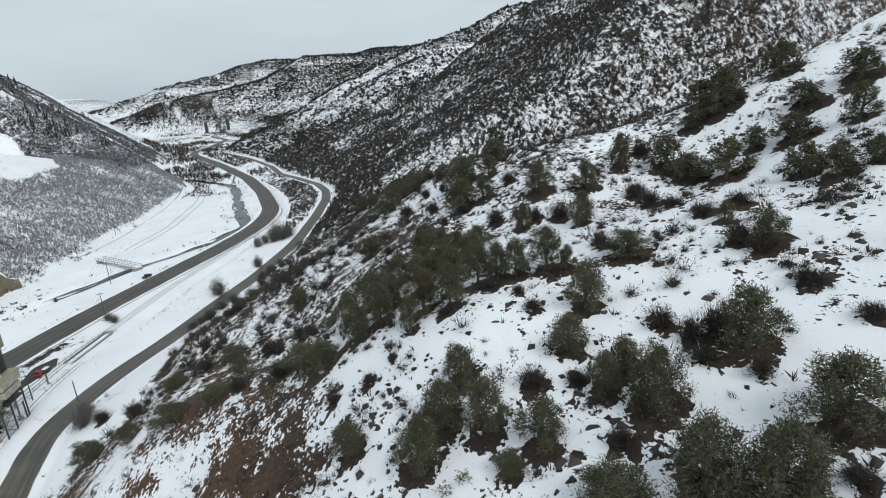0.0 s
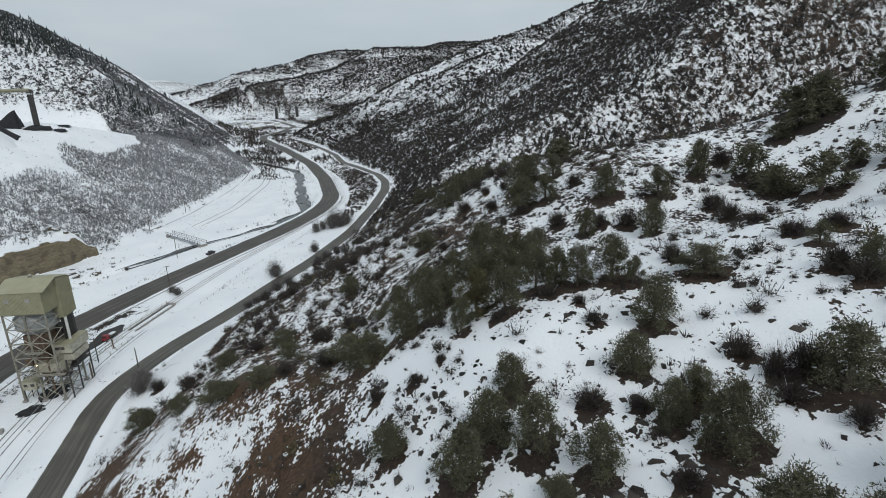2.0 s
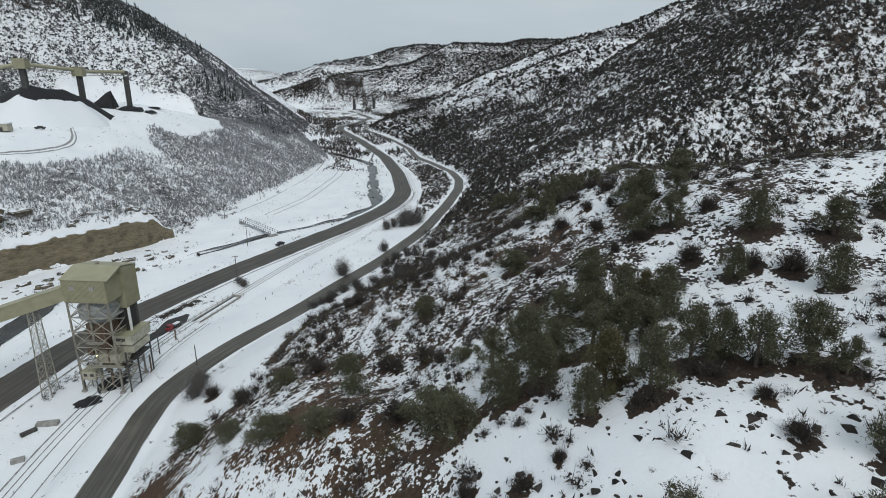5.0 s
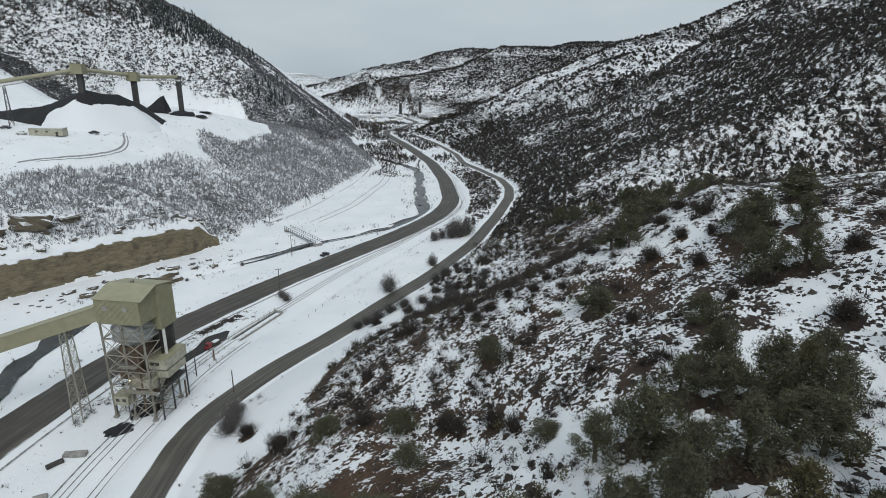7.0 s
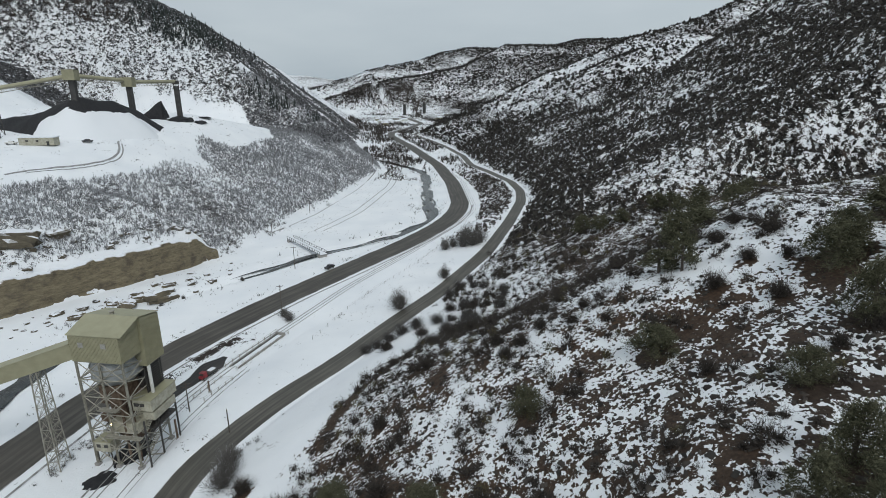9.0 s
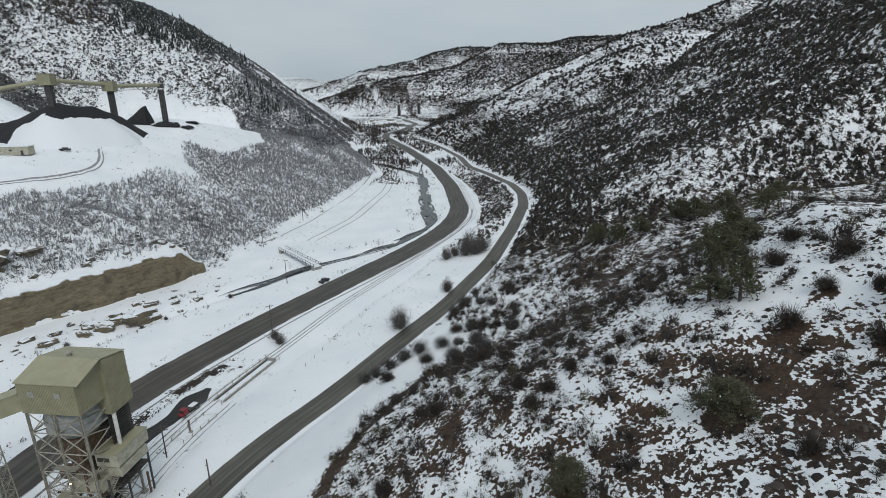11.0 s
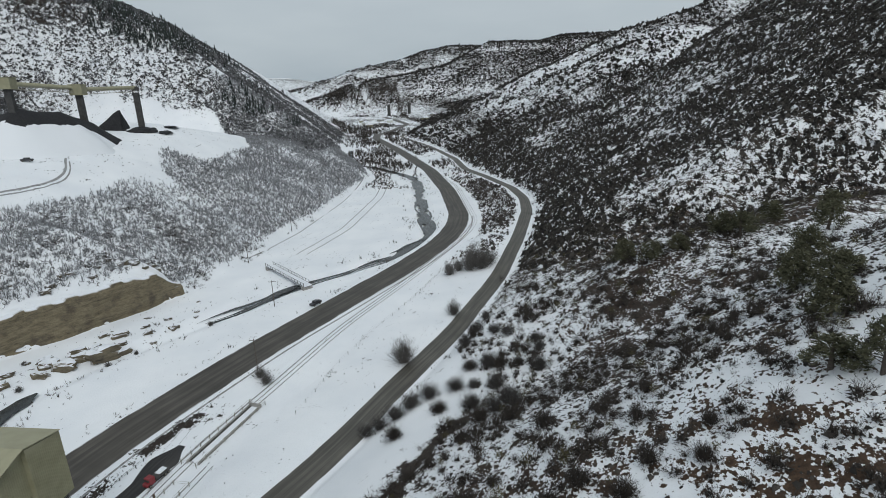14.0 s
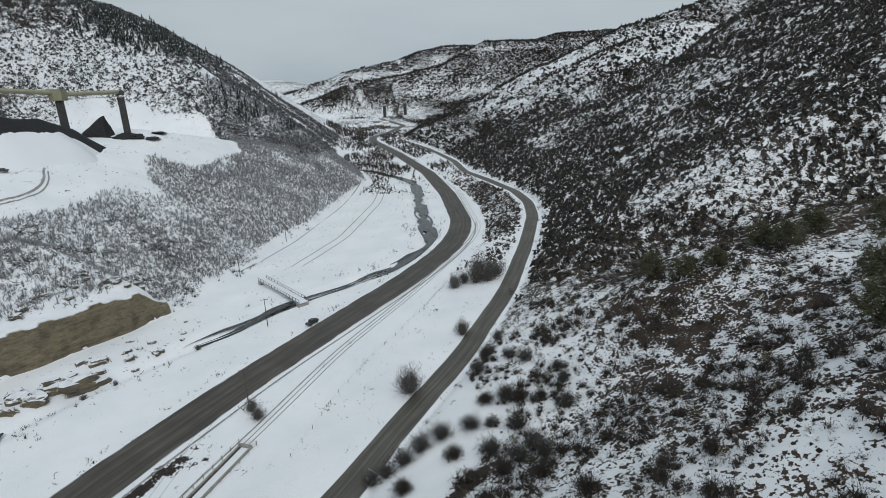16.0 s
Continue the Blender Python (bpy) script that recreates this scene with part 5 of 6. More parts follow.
    bmesh.ops.create_icosphere(bm, subdivisions=2, radius=0.14, matrix=pose(5.9, -0.2, 11.0))
    part("lamp", bm, MAT_LAMP, t, "small lit yellow work lamp")
    return tagged(t, "tan-clad coal loadout tower on a braced steel frame", "tower")


def build_gallery():
    d = Vector((-0.935, -0.199, -0.293)).normalized()
    start = Vector((-88.6, 147.9, 27.9))
    g = empty("conveyor_gallery", Matrix.Translation(start) @ Matrix.Rotation(math.atan2(d.y, d.x), 4, "Z") @ Matrix.Rotation(math.asin(-d.z), 4, "Y"))
    long = 84.0
    bm = bmesh.new()
    add_box(bm, (long, 3.0, 3.3), pose(long / 2, 0, 0))
    part("tube", bm, MAT_TAN, g)
    bm = bmesh.new()
    add_box(bm, (long, 3.3, 0.12), pose(long / 2, 0, 1.7))
    part("roof_sheet", bm, MAT_TAN_ROOF, g)
    for far in (8.5, 32.0, 56.0):
        m = g.matrix_basis.inverted()
        c = start + d * far
        zt = c.z - 1.7
        bm = bmesh.new()
        side = Vector((-d.y, d.x, 0)).normalized()
        along = Vector((d.x, d.y, 0)).normalized()
        base_z = h1(c.x, c.y) - 0.3
        feet = {}
        for sa in (-1, 1):
            for sb in (-1, 1):
                top = c + side * 1.4 * sa + along * 0.6 * sb
                foot = c + side * 2.2 * sa + along * 1.1 * sb
                feet[sa, sb] = (m @ Vector((foot.x, foot.y, base_z)), m @ Vector((top.x, top.y, zt)))
                add_bar(bm, *feet[sa, sb], 0.24)
        n = max(3, int(zt / 2.6))
        for (p, q) in (((-1, -1), (1, -1)), ((-1, 1), (1, 1)), ((-1, -1), (-1, 1)), ((1, -1), (1, 1))):
            lattice_side(bm, *feet[p], *feet[q], n, 0.09)
        part("trestle", bm, MAT_STEEL, g, "grey braced steel trestle")
    return tagged(g, "enclosed tan conveyor gallery on steel trestles", "conveyor")


build_tower()
build_gallery()


# ---- mine bench: coal pile, stacking conveyors, hut ----
def build_coal_pile():
    ridge = [(-330, 384, 60), (-290, 372, 61), (-258, 362, 65), (-231, 360, 74.5), (-221, 376, 72), (-217.5, 392, 66), (-203.5, 403, 53)]
    xs, ys = np.meshgrid(np.arange(-335.0, -188.0, 1.5), np.arange(312.0, 430.0, 1.5))
    top = np.full(xs.shape, -99.0)
    for (ax, ay, az), (bx, by, bz) in zip(ridge, ridge[1:]):
        ex, ey = bx - ax, by - ay
        k = np.clip(((xs - ax) * ex + (ys - ay) * ey) / (ex * ex + ey * ey), 0, 1)
        d = np.hypot(xs - ax - k * ex, ys - ay - k * ey)
        top = np.maximum(top, az + (bz - az) * k - 1.05 * np.sqrt(d * d + 6) + 2.2)
    z = top + 0.9 * rough(xs, ys, 9, 85, 3)
    land = height(xs, ys)
    z = np.maximum(z, land - 1.5)
    snow = ease(7.5, 10, depth_below(ridge, xs, ys) + 3 * rough(xs, ys, 7, 86, 3)) * ease(-254, -247, xs + 4 * rough(xs, ys, 9, 84)) * (ys - 0.9 * (xs + 217) < 396)
    r, c = xs.shape
    idx = np.arange(r * c).reshape(r, c)
    quads = np.stack([idx[:-1, :-1], idx[:-1, 1:], idx[1:, 1:], idx[1:, :-1]], -1).reshape(-1, 4)
    above = (z > land - 0.6).ravel()
    quads = quads[above[quads].any(1)]
    me = mesh_of("coal_mound", np.stack([xs, ys, z], -1).reshape(-1, 3), quads, MAT_PILE)
    me.attributes.new("snowy", "FLOAT", "POINT").data.foreach_set("value", snow.astype(np.float32).ravel())
    me.polygons.foreach_set("use_smooth", np.ones(len(me.polygons), bool))
    return tagged(new("coal_mound", me), "long black coal stockpile with a snow-covered lower flank", "coal pile")


def depth_below(ridge, xs, ys):
    """How far sideways of the pile's crest a place lies."""
    out = np.full(xs.shape, 999.0)
    for (ax, ay, _), (bx, by, _) in zip(ridge, ridge[1:]):
        ex, ey = bx - ax, by - ay
        k = np.clip(((xs - ax) * ex + (ys - ay) * ey) / (ex * ex + ey * ey), 0, 1)
        out = np.minimum(out, np.hypot(xs - ax - k * ex, ys - ay - k * ey))
    return out


def build_heap(x, y, wide, tall, seed, label):
    r = random.Random(seed)
    bm = bmesh.new()
    bmesh.ops.create_icosphere(bm, subdivisions=3, radius=1.0)
    for v in bm.verts:
        n = noise.noise(v.co * 1.9 + Vector((seed, 0, 0))) * 0.35 + noise.noise(v.co * 5.5 + Vector((0, seed, 0))) * 0.3 * (tall < 1.5)
        v.co = Vector((v.co.x * wide * (1 + n), v.co.y * wide * 0.7 * (1 + n), max(v.co.z, -0.2) * tall * (1 + n)))
    ob = part("coal_mound", bm, MAT_COAL)
    ob.matrix_basis = pose(x, y, h1(x, y) - 0.2, 0, 0, r.uniform(0, 180))
    return tagged(ob, label, "coal heap", "coal heaps on the bench")


POSTS = [(-230.5, 358.5, 88), (-218, 391, 84.5), (-208.8, 430.4, 84)]


def build_shard():
    """A steep leftover of the pile, cut sheer on one side."""
    xs, ys = np.meshgrid(np.linspace(-1.0, 17.5, 38), np.linspace(-6.0, 6.0, 25))
    crest = np.interp(xs + 1.2 * rough(xs, ys, 4, 64, 3), [0, 13, 14.5, 16.5], [0, 11.5, 12, 0])
    z = np.minimum(crest, 13 - 1.9 * np.abs(ys)) + 0.7 * rough(xs, ys, 3, 65, 3) - 0.3
    z = np.where((np.abs(ys) > 5.9) | (xs < -0.9) | (xs > 17.4), -1.5, np.maximum(z, -0.4))
    r, c = xs.shape
    idx = np.arange(r * c).reshape(r, c)
    quads = np.stack([idx[:-1, :-1], idx[:-1, 1:], idx[1:, 1:], idx[1:, :-1]], -1).reshape(-1, 4)
    ob = new("coal_mound", mesh_of("coal_mound", np.stack([xs, ys, z], -1).reshape(-1, 3), quads, MAT_COAL))
    ob.matrix_basis = pose(-233, 423.5, h1(-225, 424) - 0.3, 0, 0, 14)
    return tagged(ob, "steep wedge of black coal cut sheer on one side", "coal heap", "coal heaps on the bench")


def build_stacker(k):
    """One discharge tower: a dark square post with a tan transfer house on its head."""
    x, y, zt = POSTS[k]
    t = empty("stacking_tower", pose(x, y, h1(x, y), 0, 0, 12))
    h = zt - h1(x, y)
    bm = bmesh.new()
    add_box(bm, (3.0, 3.0, h - 3), pose(0, 0, (h - 3) / 2 - 0.5), 0.15)
    part("post", bm, MAT_POST, t)
    bm = bmesh.new()
    if k < 2:
        add_box(bm, (6.2, 7.0, 5.4), pose(0, 0, h - 2.0), 0.1)
        house = part("transfer_house", bm, MAT_TAN, t)
        bm = bmesh.new()
        add_box(bm, (6.6, 7.4, 0.25), pose(0, 0, h + 0.85))
        part("roof", bm, MAT_TAN_ROOF, house)
        bm = bmesh.new()
        prism(bm, [(-1.4, 3.5), (1.4, 3.5), (1.4, 6.4), (-1.4, 6.4)], h - 4.8, [h - 1.6, h - 1.6, h - 3.2, h - 3.2])
        part("spout", bm, MAT_TAN, house)
    else:
        add_box(bm, (3.4, 3.8, 2.4), pose(0, 0, h - 1.2), 0.1)
        part("head_drum", bm, MAT_DARK, t)
        for s in (-1.5, 1.5):
            bm = bmesh.new()
            add_box(bm, (0.4, 0.4, 3.4), pose(s, 0, h - 4.0))
            part("bracket", bm, MAT_DARK, t)
    return tagged(t, "dark steel post under a tan conveyor transfer house", "tower", "stacking towers on the bench") if k < 2 else tagged(t, "dark steel end post of the stacking conveyor", "tower", "stacking towers on the bench")


def build_conveyor(a, b, name, label):
    """A covered belt on an open truss from a to b."""
    a, b = Vector(a), Vector(b)
    d = b - a
    g = empty(name, Matrix.Translation(a) @ Matrix.Rotation(math.atan2(d.y, d.x), 4, "Z") @ Matrix.Rotation(-math.asin(d.z / d.length), 4, "Y"))
    n = d.length
    bm = bmesh.new()
    bmesh.ops.create_cone(bm, cap_ends=True, segments=16, radius1=1.15, radius2=1.15, depth=n, matrix=pose(n / 2, 0, 0.3, 0, 90, 0))
    part("belt_cover", bm, MAT_TAN_ROOF, g)
    bm = bmesh.new()
    for sy in (-1.1, 1.1):
        add_bar(bm, (0, sy, -0.5), (n, sy, -0.5), 0.18)
        add_bar(bm, (0, sy, -2.2), (n, sy, -2.2), 0.18)
        steps = int(n / 2.2)
        for k in range(steps):
            x0, x1 = n * k / steps, n * (k + 1) / steps
            add_bar(bm, (x0, sy, -2.2), ((x0 + x1) / 2, sy, -0.5), 0.10)
            add_bar(bm, ((x0 + x1) / 2, sy, -0.5), (x1, sy, -2.2), 0.10)
    part("truss", bm, MAT_STEEL, g)
    return tagged(g, label, "conveyor", "stacking conveyors")


build_coal_pile()
build_shard()
build_heap(-208, 428, 8.5, 2.6, 4, "low black coal heap round the end post")
build_heap(-198, 436, 6.0, 1.3, 5, "thin black spill of coal on snow")
build_heap(-203, 452, 7.0, 0.7, 6, "thin black spill of coal on snow")
for k in range(3):
    build_stacker(k)
build_conveyor((-230.5, 358.5, 85.6), (-218, 391, 83.2), "stacking_conveyor", "covered tan belt on a steel truss between towers")
build_conveyor((-218, 391, 82.4), (-208.8, 430.4, 83.2), "stacking_conveyor", "covered tan belt on a steel truss to the end post")
build_conveyor((-345, 330, 64), (-230.5, 358.5, 85.5), "feed_conveyor", "long covered belt climbing to the first tower")


def build_trestle():
    x, y, zt = -263, 341, 75.5
    t = empty("conveyor_trestle", pose(x, y, h1(x, y), 0, 0, 19))
    h = zt - h1(x, y)
    bm = bmesh.new()
    for sy in (-1, 1):
        add_bar(bm, (0, 3.2 * sy, -0.4), (0, 1.3 * sy, h), 0.4)
    lattice_side(bm, (0, -3.2, 0), (0, -1.3, h), (0, 3.2, 0), (0, 1.3, h), 4, 0.2)
    part("frame", bm, MAT_DARK, t)
    return tagged(t, "dark braced steel trestle under the feed conveyor", "trestle")


build_trestle()


def build_hut():
    t = empty("mine_hut", pose(-228, 322.5, h1(-228, 322.5) - 0.1, 0, 0, 8))
    bm = bmesh.new()
    add_box(bm, (17, 5, 4.0), pose(0, 0, 2.0), 0.05)
    part("wall", bm, MAT_CREAM, t)
    bm = bmesh.new()
    prism(bm, [(-8.8, -2.8), (8.8, -2.8), (8.8, 2.8), (-8.8, 2.8)], 3.95, [4.1, 4.1, 4.6, 4.6])
    part("roof", bm, MAT_SNOW, t, "snow-covered flat roof")
    for x in (-4.5, 0.5):
        bm = bmesh.new()
        add_box(bm, (1.2, 0.1, 0.9), pose(x, -2.53, 2.3))
        part("window", bm, MAT_DARK, t)
    bm = bmesh.new()
    add_box(bm, (1.2, 0.12, 2.1), pose(5.5, -2.53, 1.05))
    part("door", bm, MAT_POST, t)
    return tagged(t, "long low tan hut with a snowy roof on the mine bench", "hut")


build_hut()


# ---- valley floor: cliff, boulders, bridge, rails, poles, fences, vehicles ----
def build_cliff():
    """A layered sandstone face along the foot of the slope: beds, upright cracks, broken blocks, a ragged lip."""
    ys = np.arange(172.0, 294.0, 0.45)
    rows = 34
    v = np.linspace(0, 1, rows)
    ends = ease(170, 190, ys) * (0.35 + 0.65 * ease(294, 283, ys))
    tall = (13.4 + 3.0 * rough(ys, ys * 0, 22, 87, 4) + 1.2 * (lattice(np.floor(ys / 3.1), ys * 0, 71) - 0.5)) * ends
    x = foot_x(ys)
    dx = np.gradient(x, ys)
    n = np.sqrt(1 + dx * dx)
    Z = height(x + 1.0, ys)[:, None] - 0.6 + (tall[:, None] + 0.9) * v[None, :]
    S = np.broadcast_to(ys[:, None], Z.shape)
    bed = np.floor(Z / 1.35 + 0.8 * rough(S, Z * 0, 30, 72, 2))
    block = np.floor(S / (2.2 + 2.6 * hash01(bed, bed * 0, 73)) + 7 * hash01(bed, bed * 0, 74))
    ledge = 0.3 * (hash01(bed, bed * 0, 88) - 0.5) + 0.32 * (hash01(bed, block, 75) - 0.5) + 1.0 * rough(S, Z * 1.2, 8, 89, 5) + 3.0 * (lattice(S / 12, Z / 40, 90) - 0.5)
    crack = -1.5 * np.maximum(0, 0.14 - np.abs(lattice(S / 5.5, Z / 9, 76) - 0.5)) / 0.14 * (lattice(S / 17, Z / 60, 77) > 0.5)
    cave = -3.2 * np.exp(-(((S - 211) / 2.2) ** 2) - ((v[None, :] - 0.45) / 0.4) ** 2)
    out = 1.2 - 1.2 * v[None, :] + ledge + crack + cave
    X = x[:, None] + out / n[:, None]
    Y = ys[:, None] - out * (dx / n)[:, None]
    # top lip runs back into the slope
    X = np.concatenate([X, X[:, -1:] - 2.0, X[:, -1:] - 7.0], 1)
    Y = np.concatenate([Y, Y[:, -1:] + 1.0, Y[:, -1:] + 3.5], 1)
    Z = np.concatenate([Z, Z[:, -1:] + 0.5, Z[:, -1:] - 0.8], 1)
    r, c = X.shape
    idx = np.arange(r * c).reshape(r, c)
    quads = np.stack([idx[:-1, :-1], idx[1:, :-1], idx[1:, 1:], idx[:-1, 1:]], -1).reshape(-1, 4)
    me = mesh_of("cliff", np.stack([X, Y, Z], -1).reshape(-1, 3), quads, MAT_CLIFF)
    return tagged(new("cliff", me), "layered tan sandstone cliff at the foot of the snowy slope", "cliff", kind="structure")


build_cliff()


def build_boulder(x, y, size, seed, label="snow-capped tan sandstone boulder below the cliff"):
    bm = bmesh.new()
    bmesh.ops.create_cube(bm, size=1.6)
    bmesh.ops.subdivide_edges(bm, edges=bm.edges[:], cuts=4, use_grid_fill=True)
    off = Vector((seed * 3.1, seed * 1.7, 0))
    for v in bm.verts:
        p = v.co.normalized().lerp(v.co, 0.5)
        k = noise.noise(p * 1.3 + off) * 0.5 + noise.noise(p * 3.7 + off) * 0.2
        v.co = p * (1 + k)
        v.co.x *= size
        v.co.y *= size * 0.62
        v.co.z *= size * 0.5
    ob = part("boulder", bm, MAT_BOULDER if label.startswith("snow-capped") and size > 2.5 else MAT_LEDGE)
    r = random.Random(seed)
    ob.matrix_basis = pose(x, y, h1(x, y) + size * 0.16, r.uniform(-12, 12), r.uniform(-10, 10), r.uniform(20, 70))
    return tagged(ob, label, "boulder", "boulders below the cliff")


for k, (x, y, s) in enumerate([(-129, 242, 5.6), (-136, 234, 3.4), (-131, 255, 3.0), (-122.5, 256.5, 1.7), (-116, 262, 1.8), (-145, 238, 2.4), (-134, 246, 2.0), (-140, 229, 2.6),
                               (-127, 249, 1.5), (-119, 253, 1.2), (-126, 262, 1.6), (-137, 255, 1.8), (-150, 229, 2.2), (-147, 222, 3.0), (-156, 224, 2.4), (-121, 268, 1.3), (-112, 270, 1.0), (-134, 239, 3.4), (-141, 235, 3.2), (-125, 246, 2.7), (-138, 243, 2.9)]):
    build_boulder(x, y, s, k + 1)

LEDGES = np.random.default_rng(15)
for k in range(34):
    yy = float(LEDGES.uniform(196, 300))
    ee = float(LEDGES.uniform(4, 13))
    build_boulder(float(foot_x(yy)) - ee, yy, float(LEDGES.uniform(0.8, 2.2)), 60 + k, "dark rock ledge under snow above the cliff")
build_boulder(-178, 240, 8.0, 131, "long rock outcrop with a thick snow cap on the slope")
build_boulder(-171, 251, 4.0, 132, "dark rock ledge under snow above the cliff")
build_boulder(-185, 228, 4.4, 133, "dark rock ledge under snow above the cliff")
DEBRIS = np.random.default_rng(16)
for k in range(30):
    yy = float(DEBRIS.uniform(205, 285))
    build_boulder(float(foot_x(yy)) + float(DEBRIS.uniform(9, 26)), yy, float(DEBRIS.uniform(0.35, 1.1)), 140 + k)


def build_bridge():
    a, b = Vector((-101.5, 324.0, 1.6)), Vector((-76.5, 296.0, 1.3))
    d = b - a
    n = d.length
    t = empty("footbridge", Matrix.Translation(a) @ Matrix.Rotation(math.atan2(d.y, d.x), 4, "Z"))
    bm = bmesh.new()
    add_box(bm, (n, 3.8, 0.35), pose(n / 2, 0, 0))
    part("deck", bm, MAT_SNOW, t, "snow-covered deck")
    for sy in (-1.9, 1.9):
        bm = bmesh.new()
        for h in (0.15, 1.5):
            add_box(bm, (n, 0.14, 0.16), pose(n / 2, sy, h))
        rail = part("side_truss", bm, MAT_DARK, t)
        for k in range(15):
            bm = bmesh.new()
            add_box(bm, (0.16, 0.16, 1.5), pose(n * k / 14, sy, 0.8))
            part("upright", bm, MAT_DARK, rail)
        bm = bmesh.new()
        add_box(bm, (n, 0.2, 0.07), pose(n / 2, sy, 1.62))
        part("snow_cap", bm, MAT_SNOW, rail)
    for x in (1.2, n - 1.2):
        bm = bmesh.new()
        add_box(bm, (1.6, 4.4, 3.4), pose(x, 0, -1.85))
        part("abutment", bm, MAT_CONCRETE, t)
    return tagged(t, "steel truss bridge with a snowy deck over the river", "bridge")


build_bridge()


def strip_along(name, centre, low, high, offset, half, mat, lift, label, category, step=1.5, kind="structure"):
    """A narrow band on the ground beside a line."""
    y = np.arange(low, high, step)
    x = centre(y) + offset
    dx = np.gradient(x, y)
    n = np.sqrt(1 + dx * dx)
    X = np.stack([x - half / n, x + half / n], 1)
    Y = np.stack([y + half * dx / n, y - half * dx / n], 1)
    Z = height(X, Y) + lift
    idx = np.arange(X.size).reshape(X.shape)
    quads = np.stack([idx[:-1, 0], idx[:-1, 1], idx[1:, 1], idx[1:, 0]], -1)
    return tagged(new(name, mesh_of(name, np.stack([X, Y, Z], -1).reshape(-1, 3), quads, mat)), label, category, kind=kind)


def build_rail(offset, low, high):
    """One steel rail as a bar of real height."""
    y = np.arange(low, high, 2.0)
    x = rail_x(y) + offset
    z = height(rail_x(y) + 1.5, y)
    vs, h = [], ((-0.06, 0.0), (0.06, 0.0), (0.06, 0.17), (-0.06, 0.17))
    for dx, dz in h:
        vs.append(np.stack([x + dx, y, z + dz], -1))
    V = np.stack(vs, 1)
    n = len(y)
    idx = np.arange(n * 4).reshape(n, 4)
    q = np.concatenate([np.stack([idx[:-1, k], idx[:-1, (k + 1) % 4], idx[1:, (k + 1) % 4], idx[1:, k]], -1) for k in range(4)])
    return tagged(new("rail", mesh_of("rail", V.reshape(-1, 3), q, MAT_RAIL)), "dull steel rail half buried in snow", "rail", "rails", kind="structure")


for off, low, high in ((0.0, 40, 900), (1.5, 40, 900), (5.5, 40, 190), (7.0, 40, 190)):
    build_rail(off, low, high)
strip_along("track_edge", rail_x, 60, 520, -1.6, 0.22, MAT_DIRT, 0.06, "dark bare ballast beside the rails", "ballast")
build_heap(-84.6, 142.0, 4.6, 0.35, 8, "black coal spilled on snow below the tower")
build_heap(-83.4, 151.5, 6.0, 0.35, 9, "black coal spilled on snow below the tower")
field_a = line([330, 349, 387, 471, 546, 600], [-118, -114, -104.5, -94.6, -91.6, -92], 3)
field_b = line([343, 396, 486, 543, 560], [-95.6, -81, -72.5, -73.6, -75], 3)
strip_along("field_path", field_a, 338, 560, 0, 0.35, MAT_DIRT, 0.07, "faint path across the snowy field", "path")
strip_along("wheel_track", field_b, 345, 548, 0, 0.28, MAT_DIRT, 0.07, "wheel track across the snowy field", "track")
strip_along("wheel_track", field_b, 345, 548, 5.5, 0.28, MAT_DIRT, 0.07, "wheel track across the snowy field", "track")
loop = line([279, 294, 317, 325, 340, 353], [-213, -203.5, -196, -194, -197, -207], 2)
strip_along("bench_track", loop, 279, 353, 0, 0.5, MAT_DIRT, 0.08, "dark wheel track looping over the mine bench", "track")
strip_along("bench_track", loop, 285, 350, 1.9, 0.3, MAT_DIRT, 0.08, "dark wheel track looping over the mine bench", "track")
strip_along("roadside_track", highway_x, 120, 420, 9.2, 0.3, MAT_DIRT, 0.06, "line of dirty snow beside the highway", "verge")


def build_pole(x, y, tall, arms=1, label="weathered wooden utility pole standing in snow"):
    t = empty("utility_pole", pose(x, y, h1(x, y) - 0.2, random.Random(int(x * 7)).uniform(-1.5, 1.5), 0, 20))
    bm = bmesh.new()
    tapered_limb(bm, (0, 0, 0), (0, 0, tall), 0.17, 0.11, 8)
    part("post", bm, MAT_WOOD, t)
    for k in range(arms):
        bm = bmesh.new()
        add_box(bm, (2.4, 0.12, 0.14), pose(0, 0.1, tall - 0.5 - k * 0.9))
        part("crossarm", bm, MAT_WOOD, t)
        for sx in (-1.05, 1.05):
            bm = bmesh.new()
            bmesh.ops.create_cone(bm, cap_ends=True, segments=8, radius1=0.08, radius2=0.05, depth=0.2, matrix=pose(sx, 0.1, tall - 0.33 - k * 0.9))
            part("insulator", bm, MAT_DARK, t)
    return tagged(t, label, "pole", "utility poles")


POLES = [(-74.5, 228, 11.2), (-85.4, 279, 10.8), (-114.7, 333, 10.6), (-109.4, 390, 10.6), (-105, 447, 10.6), (-96, 566, 10.6), (-78.2, 166.8, 8.5), (-62.5, 155, 6.5), (-103, 505, 10.6)]
for x, y, h in POLES:
    build_pole(x, y, h, 2 if (x, y) == (-78.2, 166.8) else 1 if h > 7 else 0)
for x, y, h in ((-77.3, 176, 3.6), (-75.2, 155.4, 5.5)):
    t = empty("sign_post", pose(x, y, h1(x, y) - 0.2))
    bm = bmesh.new()
    add_box(bm, (0.35, 0.35, h), pose(0, 0, h / 2), 0.03)
    part("post", bm, MAT_RUST, t)
    bm = bmesh.new()
    add_box(bm, (0.9, 0.7, 0.4), pose(0.1, 0, 0.3), 0.05)
    part("base", bm, MAT_CONCRETE, t)
    tagged(t, "rust-brown steel post on a small base by the track", "post")


